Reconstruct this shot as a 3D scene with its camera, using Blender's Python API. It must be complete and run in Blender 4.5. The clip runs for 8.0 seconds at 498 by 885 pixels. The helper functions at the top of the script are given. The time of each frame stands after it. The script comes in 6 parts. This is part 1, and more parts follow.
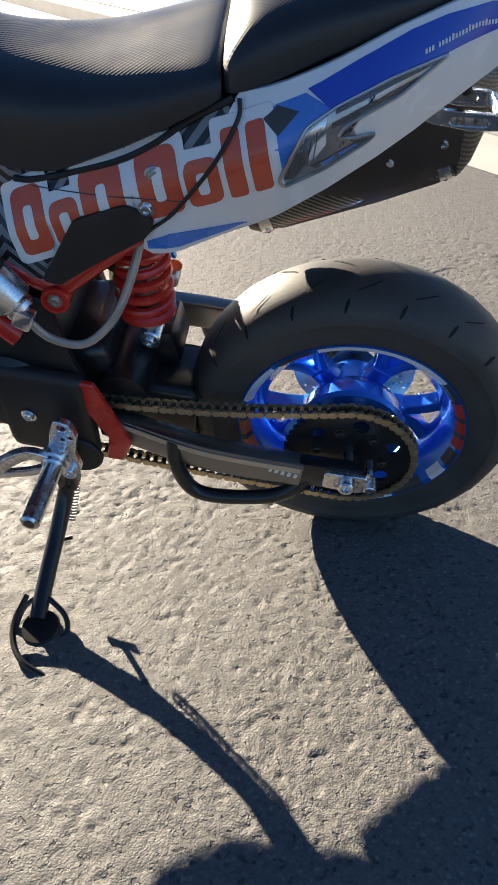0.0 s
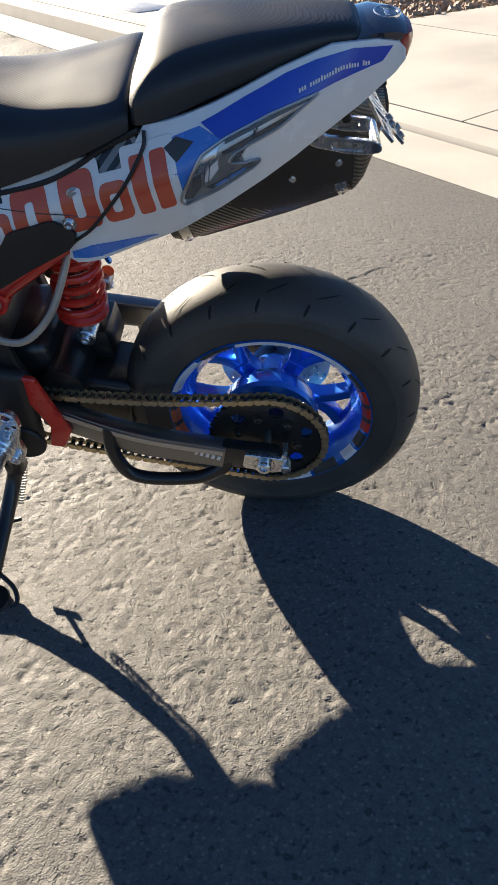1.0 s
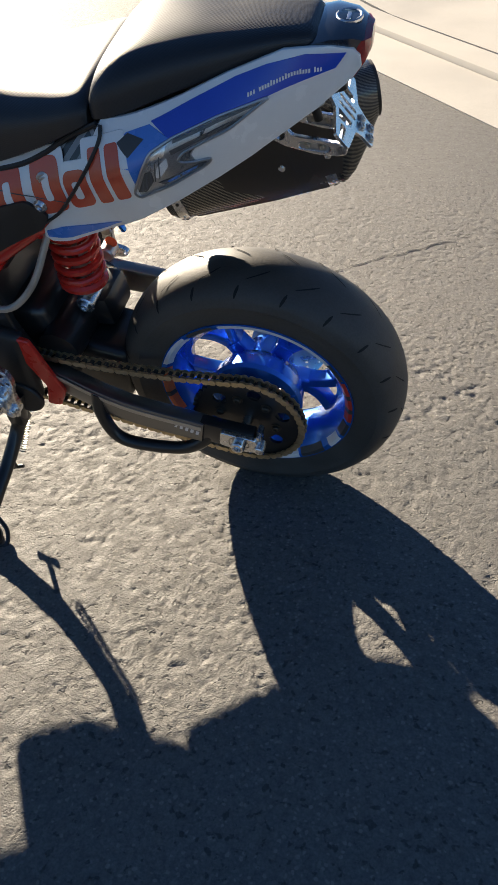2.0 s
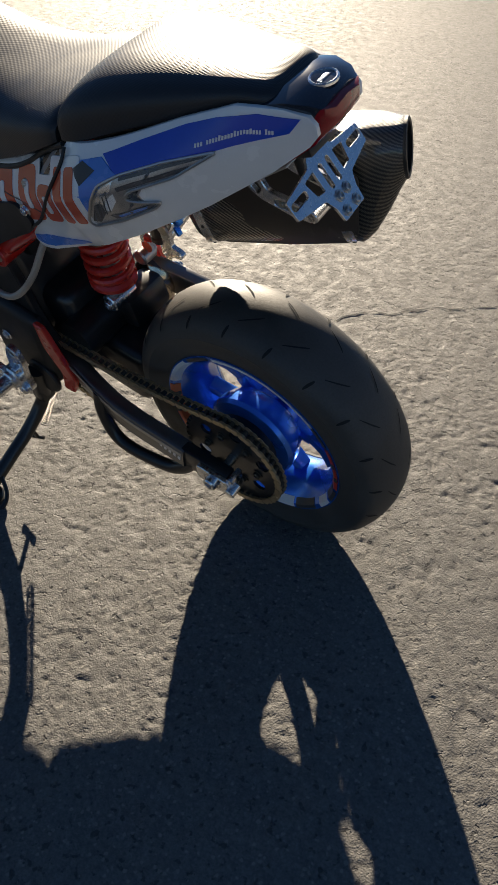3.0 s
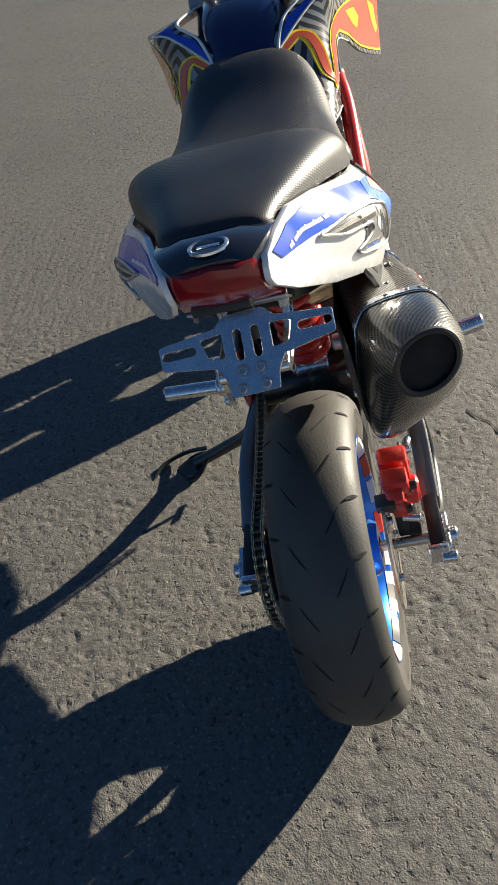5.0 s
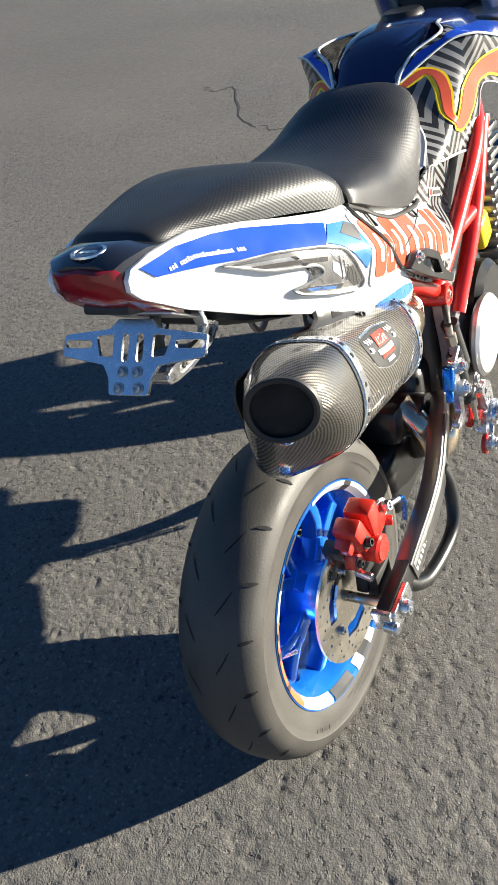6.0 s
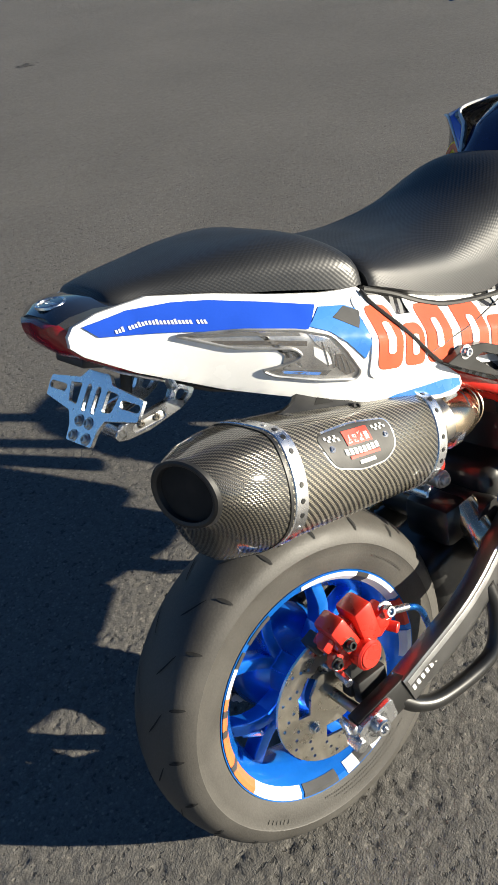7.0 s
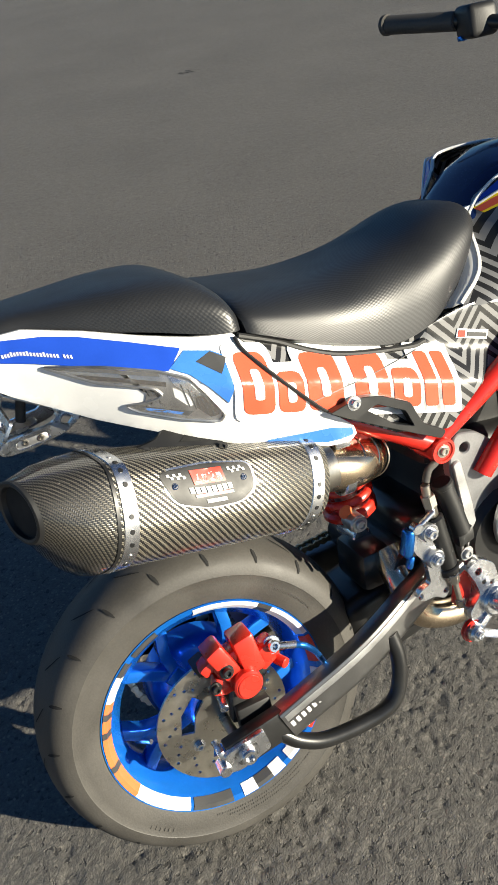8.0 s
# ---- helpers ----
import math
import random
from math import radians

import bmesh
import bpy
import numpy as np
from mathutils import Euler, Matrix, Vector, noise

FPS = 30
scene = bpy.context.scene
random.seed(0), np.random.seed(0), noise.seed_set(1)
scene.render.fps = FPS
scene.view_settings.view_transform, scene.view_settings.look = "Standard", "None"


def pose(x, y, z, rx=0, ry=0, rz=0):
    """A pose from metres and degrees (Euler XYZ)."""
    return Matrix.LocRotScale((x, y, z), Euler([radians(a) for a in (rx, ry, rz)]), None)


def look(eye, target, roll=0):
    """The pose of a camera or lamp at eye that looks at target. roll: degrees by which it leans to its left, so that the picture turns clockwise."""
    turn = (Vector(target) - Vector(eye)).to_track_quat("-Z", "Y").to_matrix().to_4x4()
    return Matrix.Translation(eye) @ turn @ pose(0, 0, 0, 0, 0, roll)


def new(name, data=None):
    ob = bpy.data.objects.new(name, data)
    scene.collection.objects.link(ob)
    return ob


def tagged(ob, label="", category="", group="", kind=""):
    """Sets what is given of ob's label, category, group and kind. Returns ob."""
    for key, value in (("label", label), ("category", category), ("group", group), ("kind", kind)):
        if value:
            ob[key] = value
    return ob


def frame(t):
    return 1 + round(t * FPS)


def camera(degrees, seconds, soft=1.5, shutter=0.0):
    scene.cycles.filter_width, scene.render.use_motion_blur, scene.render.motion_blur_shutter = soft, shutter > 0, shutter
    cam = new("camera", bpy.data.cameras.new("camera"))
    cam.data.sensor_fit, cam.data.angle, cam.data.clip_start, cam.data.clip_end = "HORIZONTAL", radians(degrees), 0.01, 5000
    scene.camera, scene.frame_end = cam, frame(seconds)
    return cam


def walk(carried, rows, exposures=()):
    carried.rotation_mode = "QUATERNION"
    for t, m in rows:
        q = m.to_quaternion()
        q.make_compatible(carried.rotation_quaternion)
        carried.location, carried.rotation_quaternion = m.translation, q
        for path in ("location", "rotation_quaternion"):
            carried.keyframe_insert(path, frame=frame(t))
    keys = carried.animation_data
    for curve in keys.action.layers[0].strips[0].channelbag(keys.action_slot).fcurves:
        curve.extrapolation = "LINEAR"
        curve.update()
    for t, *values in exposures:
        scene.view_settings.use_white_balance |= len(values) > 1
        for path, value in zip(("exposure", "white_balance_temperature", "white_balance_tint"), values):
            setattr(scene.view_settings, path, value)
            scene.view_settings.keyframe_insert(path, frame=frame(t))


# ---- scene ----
cam = camera(34.0, 8.0)
ROWS = [
    (0, (0.009, -1.133, 0.914), (-0.208, 0.086, 0.067), -3.6),
    (0.5, (0.070, -1.167, 0.926), (-0.116, 0.054, 0.075), -3.3),
    (1, (0.104, -1.246, 0.972), (-0.067, -0.024, 0.119), -3.4),
    (1.2, (0.132, -1.273, 0.999), (-0.042, -0.051, 0.146), -3.4),
    (2.3, (0.411, -1.121, 1.042), (-0.065, -0.078, 0.075), -3.4),
    (2.5, (0.461, -1.059, 1.050), (-0.077, -0.058, 0.071), -3.1),
    (3, (0.602, -0.919, 1.090), (-0.091, -0.013, 0.116), -0.2),
    (3.5, (0.691, -0.764, 1.120), (-0.231, -0.075, 0.159), 1.0),
    (4, (0.712, -0.587, 1.143), (-0.300, -0.043, 0.178), 1.3),
    (4.5, (0.819, -0.339, 1.168), (-0.271, 0.011, 0.199), 3.3),
    (4.7, (0.827, -0.249, 1.179), (-0.295, -0.085, 0.198), 0.1),
    (5.8, (0.731, 0.225, 1.190), (-0.319, -0.270, 0.240), -3.0),
    (6, (0.713, 0.321, 1.197), (-0.280, -0.283, 0.249), -4.0),
    (6.5, (0.551, 0.462, 1.171), (-0.279, -0.376, 0.244), -6.8),
    (7, (0.423, 0.553, 1.207), (-0.249, -0.447, 0.314), -7.0),
    (7.5, (0.298, 0.708, 1.246), (-0.171, -0.420, 0.376), -9.7),
    (8, (0.142, 0.746, 1.231), (-0.281, -0.408, 0.372), -9.0),
]
EXPOSURES = [(0.0, 2.1, 6950, 10), (1.2, 1.95, 7000, 10), (2.5, 1.5, 7200, 10), (3.5, 0.95, 7200, 10), (4.5, 1.05, 7000, 6), (6.0, 1.72, 6450, 6), (6.5, 1.46, 6500, 6), (8.0, 1.2, 6650, 4)]
walk(cam, [(t, look(eye, target, roll)) for t, eye, target, roll in ROWS], EXPOSURES)

# ---- light ----
SUN_WAY = Vector((2.136, -2.454, -1.0))
world = bpy.data.worlds.new("sky")
scene.world = world
world.use_nodes = True
wn = world.node_tree.nodes
sky = wn.new("ShaderNodeTexSky")
sky.sky_type, sky.sun_disc = "NISHITA", False
sky.air_density, sky.dust_density, sky.ozone_density, sky.altitude = 0.9, 0.0, 6.0, 1200
sky.sun_elevation = math.atan2(1.0, math.hypot(SUN_WAY.x, SUN_WAY.y))
sky.sun_rotation = math.atan2(-SUN_WAY.x, -SUN_WAY.y) % (2 * math.pi)
wn["Background"].inputs["Strength"].default_value = 0.040
world.node_tree.links.new(sky.outputs[0], wn["Background"].inputs["Color"])
sun_data = bpy.data.lights.new("sun", "SUN")
sun_data.energy, sun_data.angle, sun_data.color = 5.0, radians(0.53), (1.0, 0.90, 0.76)
sun = new("sun", sun_data)
sun.matrix_world = look(-SUN_WAY * 5, (0, 0, 0))


# ---- materials ----
def rgb(c):
    return (c, c, c, 1) if isinstance(c, (int, float)) else (*c, 1)


def material(name, colour, rough=0.5, metal=0.0, vary=0.15, scale=30.0, fine=400.0, bump=0.0, coat=0.0, rough_vary=0.15, alpha=1.0, transmission=0.0, emission=0.0):
    """A surface with grain at two scales in its colour, gloss and relief."""
    m = bpy.data.materials.new(name)
    m.use_nodes = True
    nt = m.node_tree
    n, lk = nt.nodes, nt.links
    b = n["Principled BSDF"]
    tc = n.new("ShaderNodeTexCoord")
    big, small = n.new("ShaderNodeTexNoise"), n.new("ShaderNodeTexNoise")
    for tex, s in ((big, scale), (small, fine)):
        tex.inputs["Scale"].default_value = s
        tex.inputs["Detail"].default_value = 4
        lk.new(tc.outputs["Object"], tex.inputs["Vector"])
    mix = n.new("ShaderNodeMix")
    mix.data_type = "FLOAT"
    mix.inputs[0].default_value = 0.35
    lk.new(big.outputs["Fac"], mix.inputs[2])
    lk.new(small.outputs["Fac"], mix.inputs[3])
    ramp = n.new("ShaderNodeMapRange")
    ramp.inputs[1].default_value, ramp.inputs[2].default_value = 0.3, 0.7
    ramp.inputs[3].default_value, ramp.inputs[4].default_value = 1 - vary, 1 + vary
    lk.new(mix.outputs[0], ramp.inputs[0])
    tint = n.new("ShaderNodeMix")
    tint.data_type, tint.blend_type = "RGBA", "MULTIPLY"
    tint.inputs[0].default_value = 1.0
    tint.inputs[6].default_value = rgb(colour)
    lk.new(ramp.outputs[0], tint.inputs[7])
    lk.new(tint.outputs[2], b.inputs["Base Color"])
    rr = n.new("ShaderNodeMapRange")
    rr.inputs[1].default_value, rr.inputs[2].default_value = 0.3, 0.7
    rr.inputs[3].default_value, rr.inputs[4].default_value = max(0.02, rough * (1 - rough_vary)), min(1, rough * (1 + rough_vary))
    lk.new(big.outputs["Fac"], rr.inputs[0])
    lk.new(rr.outputs[0], b.inputs["Roughness"])
    b.inputs["Metallic"].default_value = metal
    b.inputs["Coat Weight"].default_value = coat
    b.inputs["Coat Roughness"].default_value = 0.06
    b.inputs["Transmission Weight"].default_value = transmission
    b.inputs["Alpha"].default_value = alpha
    if bump:
        bp = n.new("ShaderNodeBump")
        bp.inputs["Strength"].default_value = min(1, bump)
        bp.inputs["Distance"].default_value = 0.001
        lk.new(small.outputs["Fac"], bp.inputs["Height"])
        lk.new(bp.outputs[0], b.inputs["Normal"])
    return m


def add_pattern(m, make):
    """Lets make(nodes, links, coordinates, shader) lay a further pattern into a material."""
    nt = m.node_tree
    tc = next(x for x in nt.nodes if x.bl_idname == "ShaderNodeTexCoord")
    make(nt.nodes, nt.links, tc, nt.nodes["Principled BSDF"])
    return m


def asphalt_look(n, lk, tc, b):
    # fine mineral grain in dark binder, scattered paler stones, larger worn patches
    def noise(scale, detail, rough=0.6):
        t = n.new("ShaderNodeTexNoise")
        t.inputs["Scale"].default_value, t.inputs["Detail"].default_value, t.inputs["Roughness"].default_value = scale, detail, rough
        lk.new(tc.outputs["Object"], t.inputs["Vector"])
        return t.outputs["Fac"]

    def between(src, lo, hi, a, c):
        r = n.new("ShaderNodeMapRange")
        for i, v in enumerate((lo, hi, a, c)):
            r.inputs[i + 1].default_value = v
        lk.new(src, r.inputs[0])
        return r.outputs[0]
    op = steps(n, lk)
    fine, coarse, patch = noise(260, 4, 0.7), noise(70, 5, 0.65), noise(1.1, 3)
    ramp = n.new("ShaderNodeValToRGB")
    e = ramp.color_ramp.elements
    e[0].position, e[0].color = 0.36, (0.092, 0.087, 0.079, 1)
    e[1].position, e[1].color = 0.64, (0.164, 0.155, 0.139, 1)
    lk.new(op("ADD", op("MULTIPLY", fine, 0.55), op("MULTIPLY", coarse, 0.45)), ramp.inputs[0])
    def cells(scale):
        # uneven cells: their random shade and their domed height
        warp = n.new("ShaderNodeTexNoise")
        warp.inputs["Scale"].default_value = scale * 0.55
        lk.new(tc.outputs["Object"], warp.inputs["Vector"])
        push = n.new("ShaderNodeVectorMath")
        push.operation = "SCALE"
        push.inputs["Scale"].default_value = 0.9 / scale
        lk.new(warp.outputs["Color"], push.inputs[0])
        add = n.new("ShaderNodeVectorMath")
        add.operation = "ADD"
        lk.new(tc.outputs["Object"], add.inputs[0])
        lk.new(push.outputs[0], add.inputs[1])
        vor = n.new("ShaderNodeTexVoronoi")
        vor.inputs["Scale"].default_value = scale
        lk.new(add.outputs[0], vor.inputs["Vector"])
        sep = n.new("ShaderNodeSeparateColor")
        lk.new(vor.outputs["Color"], sep.inputs[0])
        return sep.outputs[0], sep.outputs[1], vor.outputs["Distance"]
    shade1, pick1, d1 = cells(150)
    shade2, pick2, d2 = cells(330)
    stone = op("MULTIPLY", op("GREATER_THAN", pick1, 0.86), op("LESS_THAN", d1, 0.40))
    pale = n.new("ShaderNodeMix")
    pale.data_type = "RGBA"
    pale.inputs[7].default_value = (0.235, 0.215, 0.180, 1)
    lk.new(op("MULTIPLY", stone, 0.6), pale.inputs[0])
    lk.new(ramp.outputs[0], pale.inputs[6])
    mul = n.new("ShaderNodeMix")
    mul.data_type, mul.blend_type = "RGBA", "MULTIPLY"
    mul.inputs[0].default_value = 1
    lk.new(pale.outputs[2], mul.inputs[6])
    # each stone its own shade, dark binder between them; the pits are darkened too
    pit = between(op("ADD", noise(78, 3, 0.5), op("MULTIPLY", noise(7, 2), 0.16)), 0.425, 0.475, 0.0, 1.0)
    speck = op("MULTIPLY", between(shade1, 0, 1, 0.93, 1.07), between(shade2, 0, 1, 0.92, 1.08))
    hollow_tone = op("MULTIPLY", between(d1, 0.45, 0.72, 1.0, 0.86), between(pit, 0.0, 1.0, 0.52, 1.0))
    lk.new(op("MULTIPLY", op("MULTIPLY", between(patch, 0.3, 0.7, 0.92, 1.12), speck), hollow_tone), mul.inputs[7])
    lk.new(mul.outputs[2], b.inputs["Base Color"])
    b1, b2, b3, b0 = (n.new("ShaderNodeBump") for _ in range(4))
    b0.inputs["Strength"].default_value, b0.inputs["Distance"].default_value = 0.7, 0.0030
    lk.new(pit, b0.inputs["Height"])
    lk.new(b0.outputs[0], b1.inputs["Normal"])
    b1.inputs["Strength"].default_value, b1.inputs["Distance"].default_value = 0.22, 0.0014
    b2.inputs["Strength"].default_value, b2.inputs["Distance"].default_value = 0.42, 0.0009
    b3.inputs["Strength"].default_value, b3.inputs["Distance"].default_value = 0.42, 0.0011
    lk.new(op("MULTIPLY", between(d1, 0.25, 0.70, 1.0, 0.0), between(pick1, 0, 1, 0.45, 1.0)), b1.inputs["Height"])
    lk.new(between(d2, 0.2, 0.7, 1.0, 0.0), b2.inputs["Height"])
    lk.new(noise(520, 3), b3.inputs["Height"])
    lk.new(b1.outputs[0], b2.inputs["Normal"])
    lk.new(b2.outputs[0], b3.inputs["Normal"])
    lk.new(b3.outputs[0], b.inputs["Normal"])


def steps(n, lk):
    """Short hand for a chain of math nodes."""
    def op(kind, x, y=None):
        o = n.new("ShaderNodeMath")
        o.operation = kind
        for i, v in enumerate((x, y)):
            if isinstance(v, (int, float)):
                o.inputs[i].default_value = v
            elif v is not None:
                lk.new(v, o.inputs[i])
        return o.outputs[0]
    return op


def twill(per_metre, dark, light):
    def make(n, lk, tc, b):
        op = steps(n, lk)
        sp = n.new("ShaderNodeSeparateXYZ")
        lk.new(tc.outputs["UV"], sp.inputs[0])
        u, v = op("MULTIPLY", sp.outputs[0], per_metre), op("MULTIPLY", sp.outputs[1], per_metre)
        k = op("ADD", op("ADD", op("FLOOR", u), op("FLOOR", v)), 4000.0)
        s = op("LESS_THAN", op("MODULO", k, 4.0), 1.5)
        yarn = op("ADD", op("MULTIPLY", s, op("FRACT", v)), op("MULTIPLY", op("SUBTRACT", 1.0, s), op("FRACT", u)))
        crown = op("SINE", op("MULTIPLY", yarn, math.pi))
        bp = n.new("ShaderNodeBump")
        bp.inputs["Strength"].default_value, bp.inputs["Distance"].default_value = 0.5, 0.0004
        lk.new(crown, bp.inputs["Height"])
        lk.new(bp.outputs[0], b.inputs["Normal"])
        mx = n.new("ShaderNodeMix")
        mx.data_type = "RGBA"
        mx.inputs[6].default_value, mx.inputs[7].default_value = rgb(dark), rgb(light)
        lk.new(op("MULTIPLY", s, op("POWER", crown, 0.8)), mx.inputs[0])
        lk.new(mx.outputs[2], b.inputs["Base Color"])
        rg = n.new("ShaderNodeMapRange")
        rg.inputs[3].default_value, rg.inputs[4].default_value = 0.45, 0.28
        lk.new(s, rg.inputs[0])
        lk.new(rg.outputs[0], b.inputs["Roughness"])
        b.inputs["Metallic"].default_value = 0.35
    return make


def dimples(per_metre, depth):
    def make(n, lk, tc, b):
        op = steps(n, lk)
        sp = n.new("ShaderNodeSeparateXYZ")
        lk.new(tc.outputs["UV"], sp.inputs[0])
        w = 2 * math.pi * per_metre
        h = op("MULTIPLY", op("SINE", op("MULTIPLY", sp.outputs[0], w)), op("SINE", op("MULTIPLY", sp.outputs[1], w)))
        bp = n.new("ShaderNodeBump")
        bp.inputs["Strength"].default_value, bp.inputs["Distance"].default_value = 1.0, depth
        lk.new(h, bp.inputs["Height"])
        lk.new(bp.outputs[0], b.inputs["Normal"])
    return make


def bands(pitch, angle, a, c):
    # zigzag graphic of grey and dark stripes
    def make(n, lk, tc, b):
        sp = n.new("ShaderNodeSeparateXYZ")
        lk.new(tc.outputs["Object"], sp.inputs[0])
        op = steps(n, lk)
        x, z = sp.outputs[0], sp.outputs[2]
        zig = op("ABSOLUTE", op("SUBTRACT", op("MODULO", op("ADD", x, 10.0), 0.09), 0.045))
        v = op("ADD", op("MULTIPLY", zig, angle), z)
        s = op("GREATER_THAN", op("MODULO", op("ADD", v, 10.0), pitch), pitch * 0.5)
        mx = n.new("ShaderNodeMix")
        mx.data_type = "RGBA"
        mx.inputs[6].default_value, mx.inputs[7].default_value = rgb(a), rgb(c)
        lk.new(s, mx.inputs[0])
        lk.new(mx.outputs[2], b.inputs["Base Color"])
    return make


M = {}
M["asphalt"] = add_pattern(material("asphalt", 0.08, 0.72), asphalt_look)
M["tar"] = material("dark crack", 0.035, 0.9, vary=0.3, scale=40, fine=200)
M["concrete"] = material("concrete", (0.46, 0.43, 0.38), 0.85, vary=0.18, scale=2.0, fine=160, bump=0.5)
M["gravel"] = material("gravel", (0.36, 0.25, 0.17), 0.8, vary=0.35, scale=25, fine=150, bump=0.4)
M["rubber"] = material("tyre rubber", (0.060, 0.056, 0.050), 0.58, vary=0.3, scale=14, fine=350, bump=0.25)
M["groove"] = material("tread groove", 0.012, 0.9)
M["sidewall"] = material("sidewall marking", (0.062, 0.058, 0.052), 0.7)
M["blue_rim"] = material("anodised blue", (0.014, 0.20, 0.78), 0.24, metal=0.55, vary=0.12, scale=20, fine=200, coat=0.6)
M["tape_white"] = material("white tape", (0.80, 0.79, 0.76), 0.35, vary=0.06)
M["tape_dark"] = material("dark tape", 0.05, 0.4)
M["tape_orange"] = material("orange tape", (0.80, 0.16, 0.05), 0.35, vary=0.1)
M["tape_red"] = material("red tape", (0.62, 0.04, 0.02), 0.35, vary=0.1)
M["red"] = material("red paint", (0.62, 0.030, 0.018), 0.28, vary=0.10, coat=0.4)
M["red_frame"] = material("red frame enamel", (0.55, 0.022, 0.014), 0.25, vary=0.10, coat=0.5)
M["alloy"] = material("machined alloy", (0.72, 0.73, 0.75), 0.26, metal=1.0, vary=0.08, scale=60, fine=500)
M["alloy_dull"] = material("dull alloy", (0.50, 0.50, 0.50), 0.45, metal=1.0, vary=0.15, bump=0.1)
M["steel"] = material("bare steel", (0.55, 0.51, 0.44), 0.30, metal=1.0, vary=0.18, scale=30)
M["pipe"] = material("heat-tinted steel", (0.62, 0.50, 0.36), 0.22, metal=1.0, vary=0.2, scale=25)
M["black"] = material("black enamel", 0.013, 0.35, vary=0.2, coat=0.2)
M["plastic"] = material("black plastic", 0.014, 0.5, vary=0.2, bump=0.15)
M["cast"] = material("grey cast plate", (0.26, 0.26, 0.265), 0.40, metal=0.6, vary=0.15, bump=0.1)
M["brushed"] = material("brushed graphite", (0.24, 0.238, 0.235), 0.34, metal=0.95, vary=0.08, scale=30)
M["chain"] = material("chain plate", (0.60, 0.49, 0.31), 0.45, metal=1.0, vary=0.25, scale=80)
M["chain_dark"] = material("chain roller", (0.10, 0.09, 0.075), 0.5, metal=0.9)
M["disc"] = material("brake disc", (0.60, 0.56, 0.48), 0.30, metal=1.0, vary=0.12, scale=60)
M["white"] = material("white bodywork", (0.80, 0.80, 0.79), 0.25, vary=0.03, coat=0.5)
M["blue"] = material("blue film", (0.018, 0.075, 0.50), 0.20, vary=0.06)
M["lightblue"] = material("light blue film", (0.05, 0.20, 0.62), 0.28, vary=0.06, coat=0.4)
M["navy"] = material("navy paint", (0.006, 0.016, 0.075), 0.18, vary=0.08, coat=0.6)
M["smoke"] = material("smoked plastic", (0.020, 0.024, 0.034), 0.10, vary=0.1, coat=0.8)
M["letter"] = material("red film", (0.62, 0.10, 0.05), 0.20, vary=0.08)
M["yellow"] = material("yellow film", (0.85, 0.62, 0.02), 0.20, vary=0.05)
M["graphic"] = add_pattern(material("striped grey film", 0.2, 0.20), bands(0.020, 1.1, 0.022, 0.22))
M["ink"] = material("white ink", 0.75, 0.4, vary=0.02)
M["seat"] = add_pattern(material("embossed vinyl", (0.019, 0.020, 0.022), 0.44, vary=0.15, scale=12), dimples(170, 0.00007))
M["carbon"] = add_pattern(material("carbon weave", 0.05, 0.22, coat=0.8), twill(520, 0.010, (0.27, 0.245, 0.19)))
M["carbon_cap"] = add_pattern(material("glossy carbon weave", 0.05, 0.2, coat=0.9), twill(520, 0.010, (0.13, 0.118, 0.092)))
M["red_lens"] = material("red lens", (0.26, 0.004, 0.010), 0.22, vary=0.25, scale=45, coat=0.25)
M["lens"] = material("clear lens", (0.9, 0.9, 0.92), 0.05, vary=0.02, alpha=0.035)
M["reflector"] = material("lamp reflector", (0.48, 0.47, 0.46), 0.38, metal=1.0, vary=0.25, scale=60)
M["hose"] = material("braided hose", (0.42, 0.38, 0.33), 0.45, metal=0.5, vary=0.2, fine=900, bump=0.4)
M["blue_ano"] = material("blue fitting", (0.03, 0.20, 0.65), 0.25, metal=0.9)
M["shield"] = material("dull brown heat shield", (0.050, 0.042, 0.036), 0.5, metal=0.3, vary=0.2, scale=12)
M["hole"] = material("dark opening", 0.006, 0.9)


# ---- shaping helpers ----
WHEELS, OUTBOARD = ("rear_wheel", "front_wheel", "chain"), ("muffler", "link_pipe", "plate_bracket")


def family(name, parent):
    """The names of a part and of all that it hangs on."""
    out = [name]
    while parent is not None:
        out.append(parent.name.split(".")[0])
        parent = parent.parent
    return out


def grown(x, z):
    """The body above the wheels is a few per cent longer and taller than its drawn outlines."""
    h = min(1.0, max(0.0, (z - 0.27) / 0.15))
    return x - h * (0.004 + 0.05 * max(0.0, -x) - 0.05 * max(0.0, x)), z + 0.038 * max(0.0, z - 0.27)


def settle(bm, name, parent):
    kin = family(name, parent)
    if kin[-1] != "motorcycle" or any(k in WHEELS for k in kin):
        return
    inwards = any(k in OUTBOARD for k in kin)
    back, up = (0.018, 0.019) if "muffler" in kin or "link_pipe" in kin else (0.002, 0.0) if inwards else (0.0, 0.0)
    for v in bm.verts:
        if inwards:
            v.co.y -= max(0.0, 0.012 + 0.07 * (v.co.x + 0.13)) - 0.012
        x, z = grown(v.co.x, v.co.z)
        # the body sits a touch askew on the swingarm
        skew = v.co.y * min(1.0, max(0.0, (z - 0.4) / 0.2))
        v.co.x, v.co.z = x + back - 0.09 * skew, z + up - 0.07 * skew


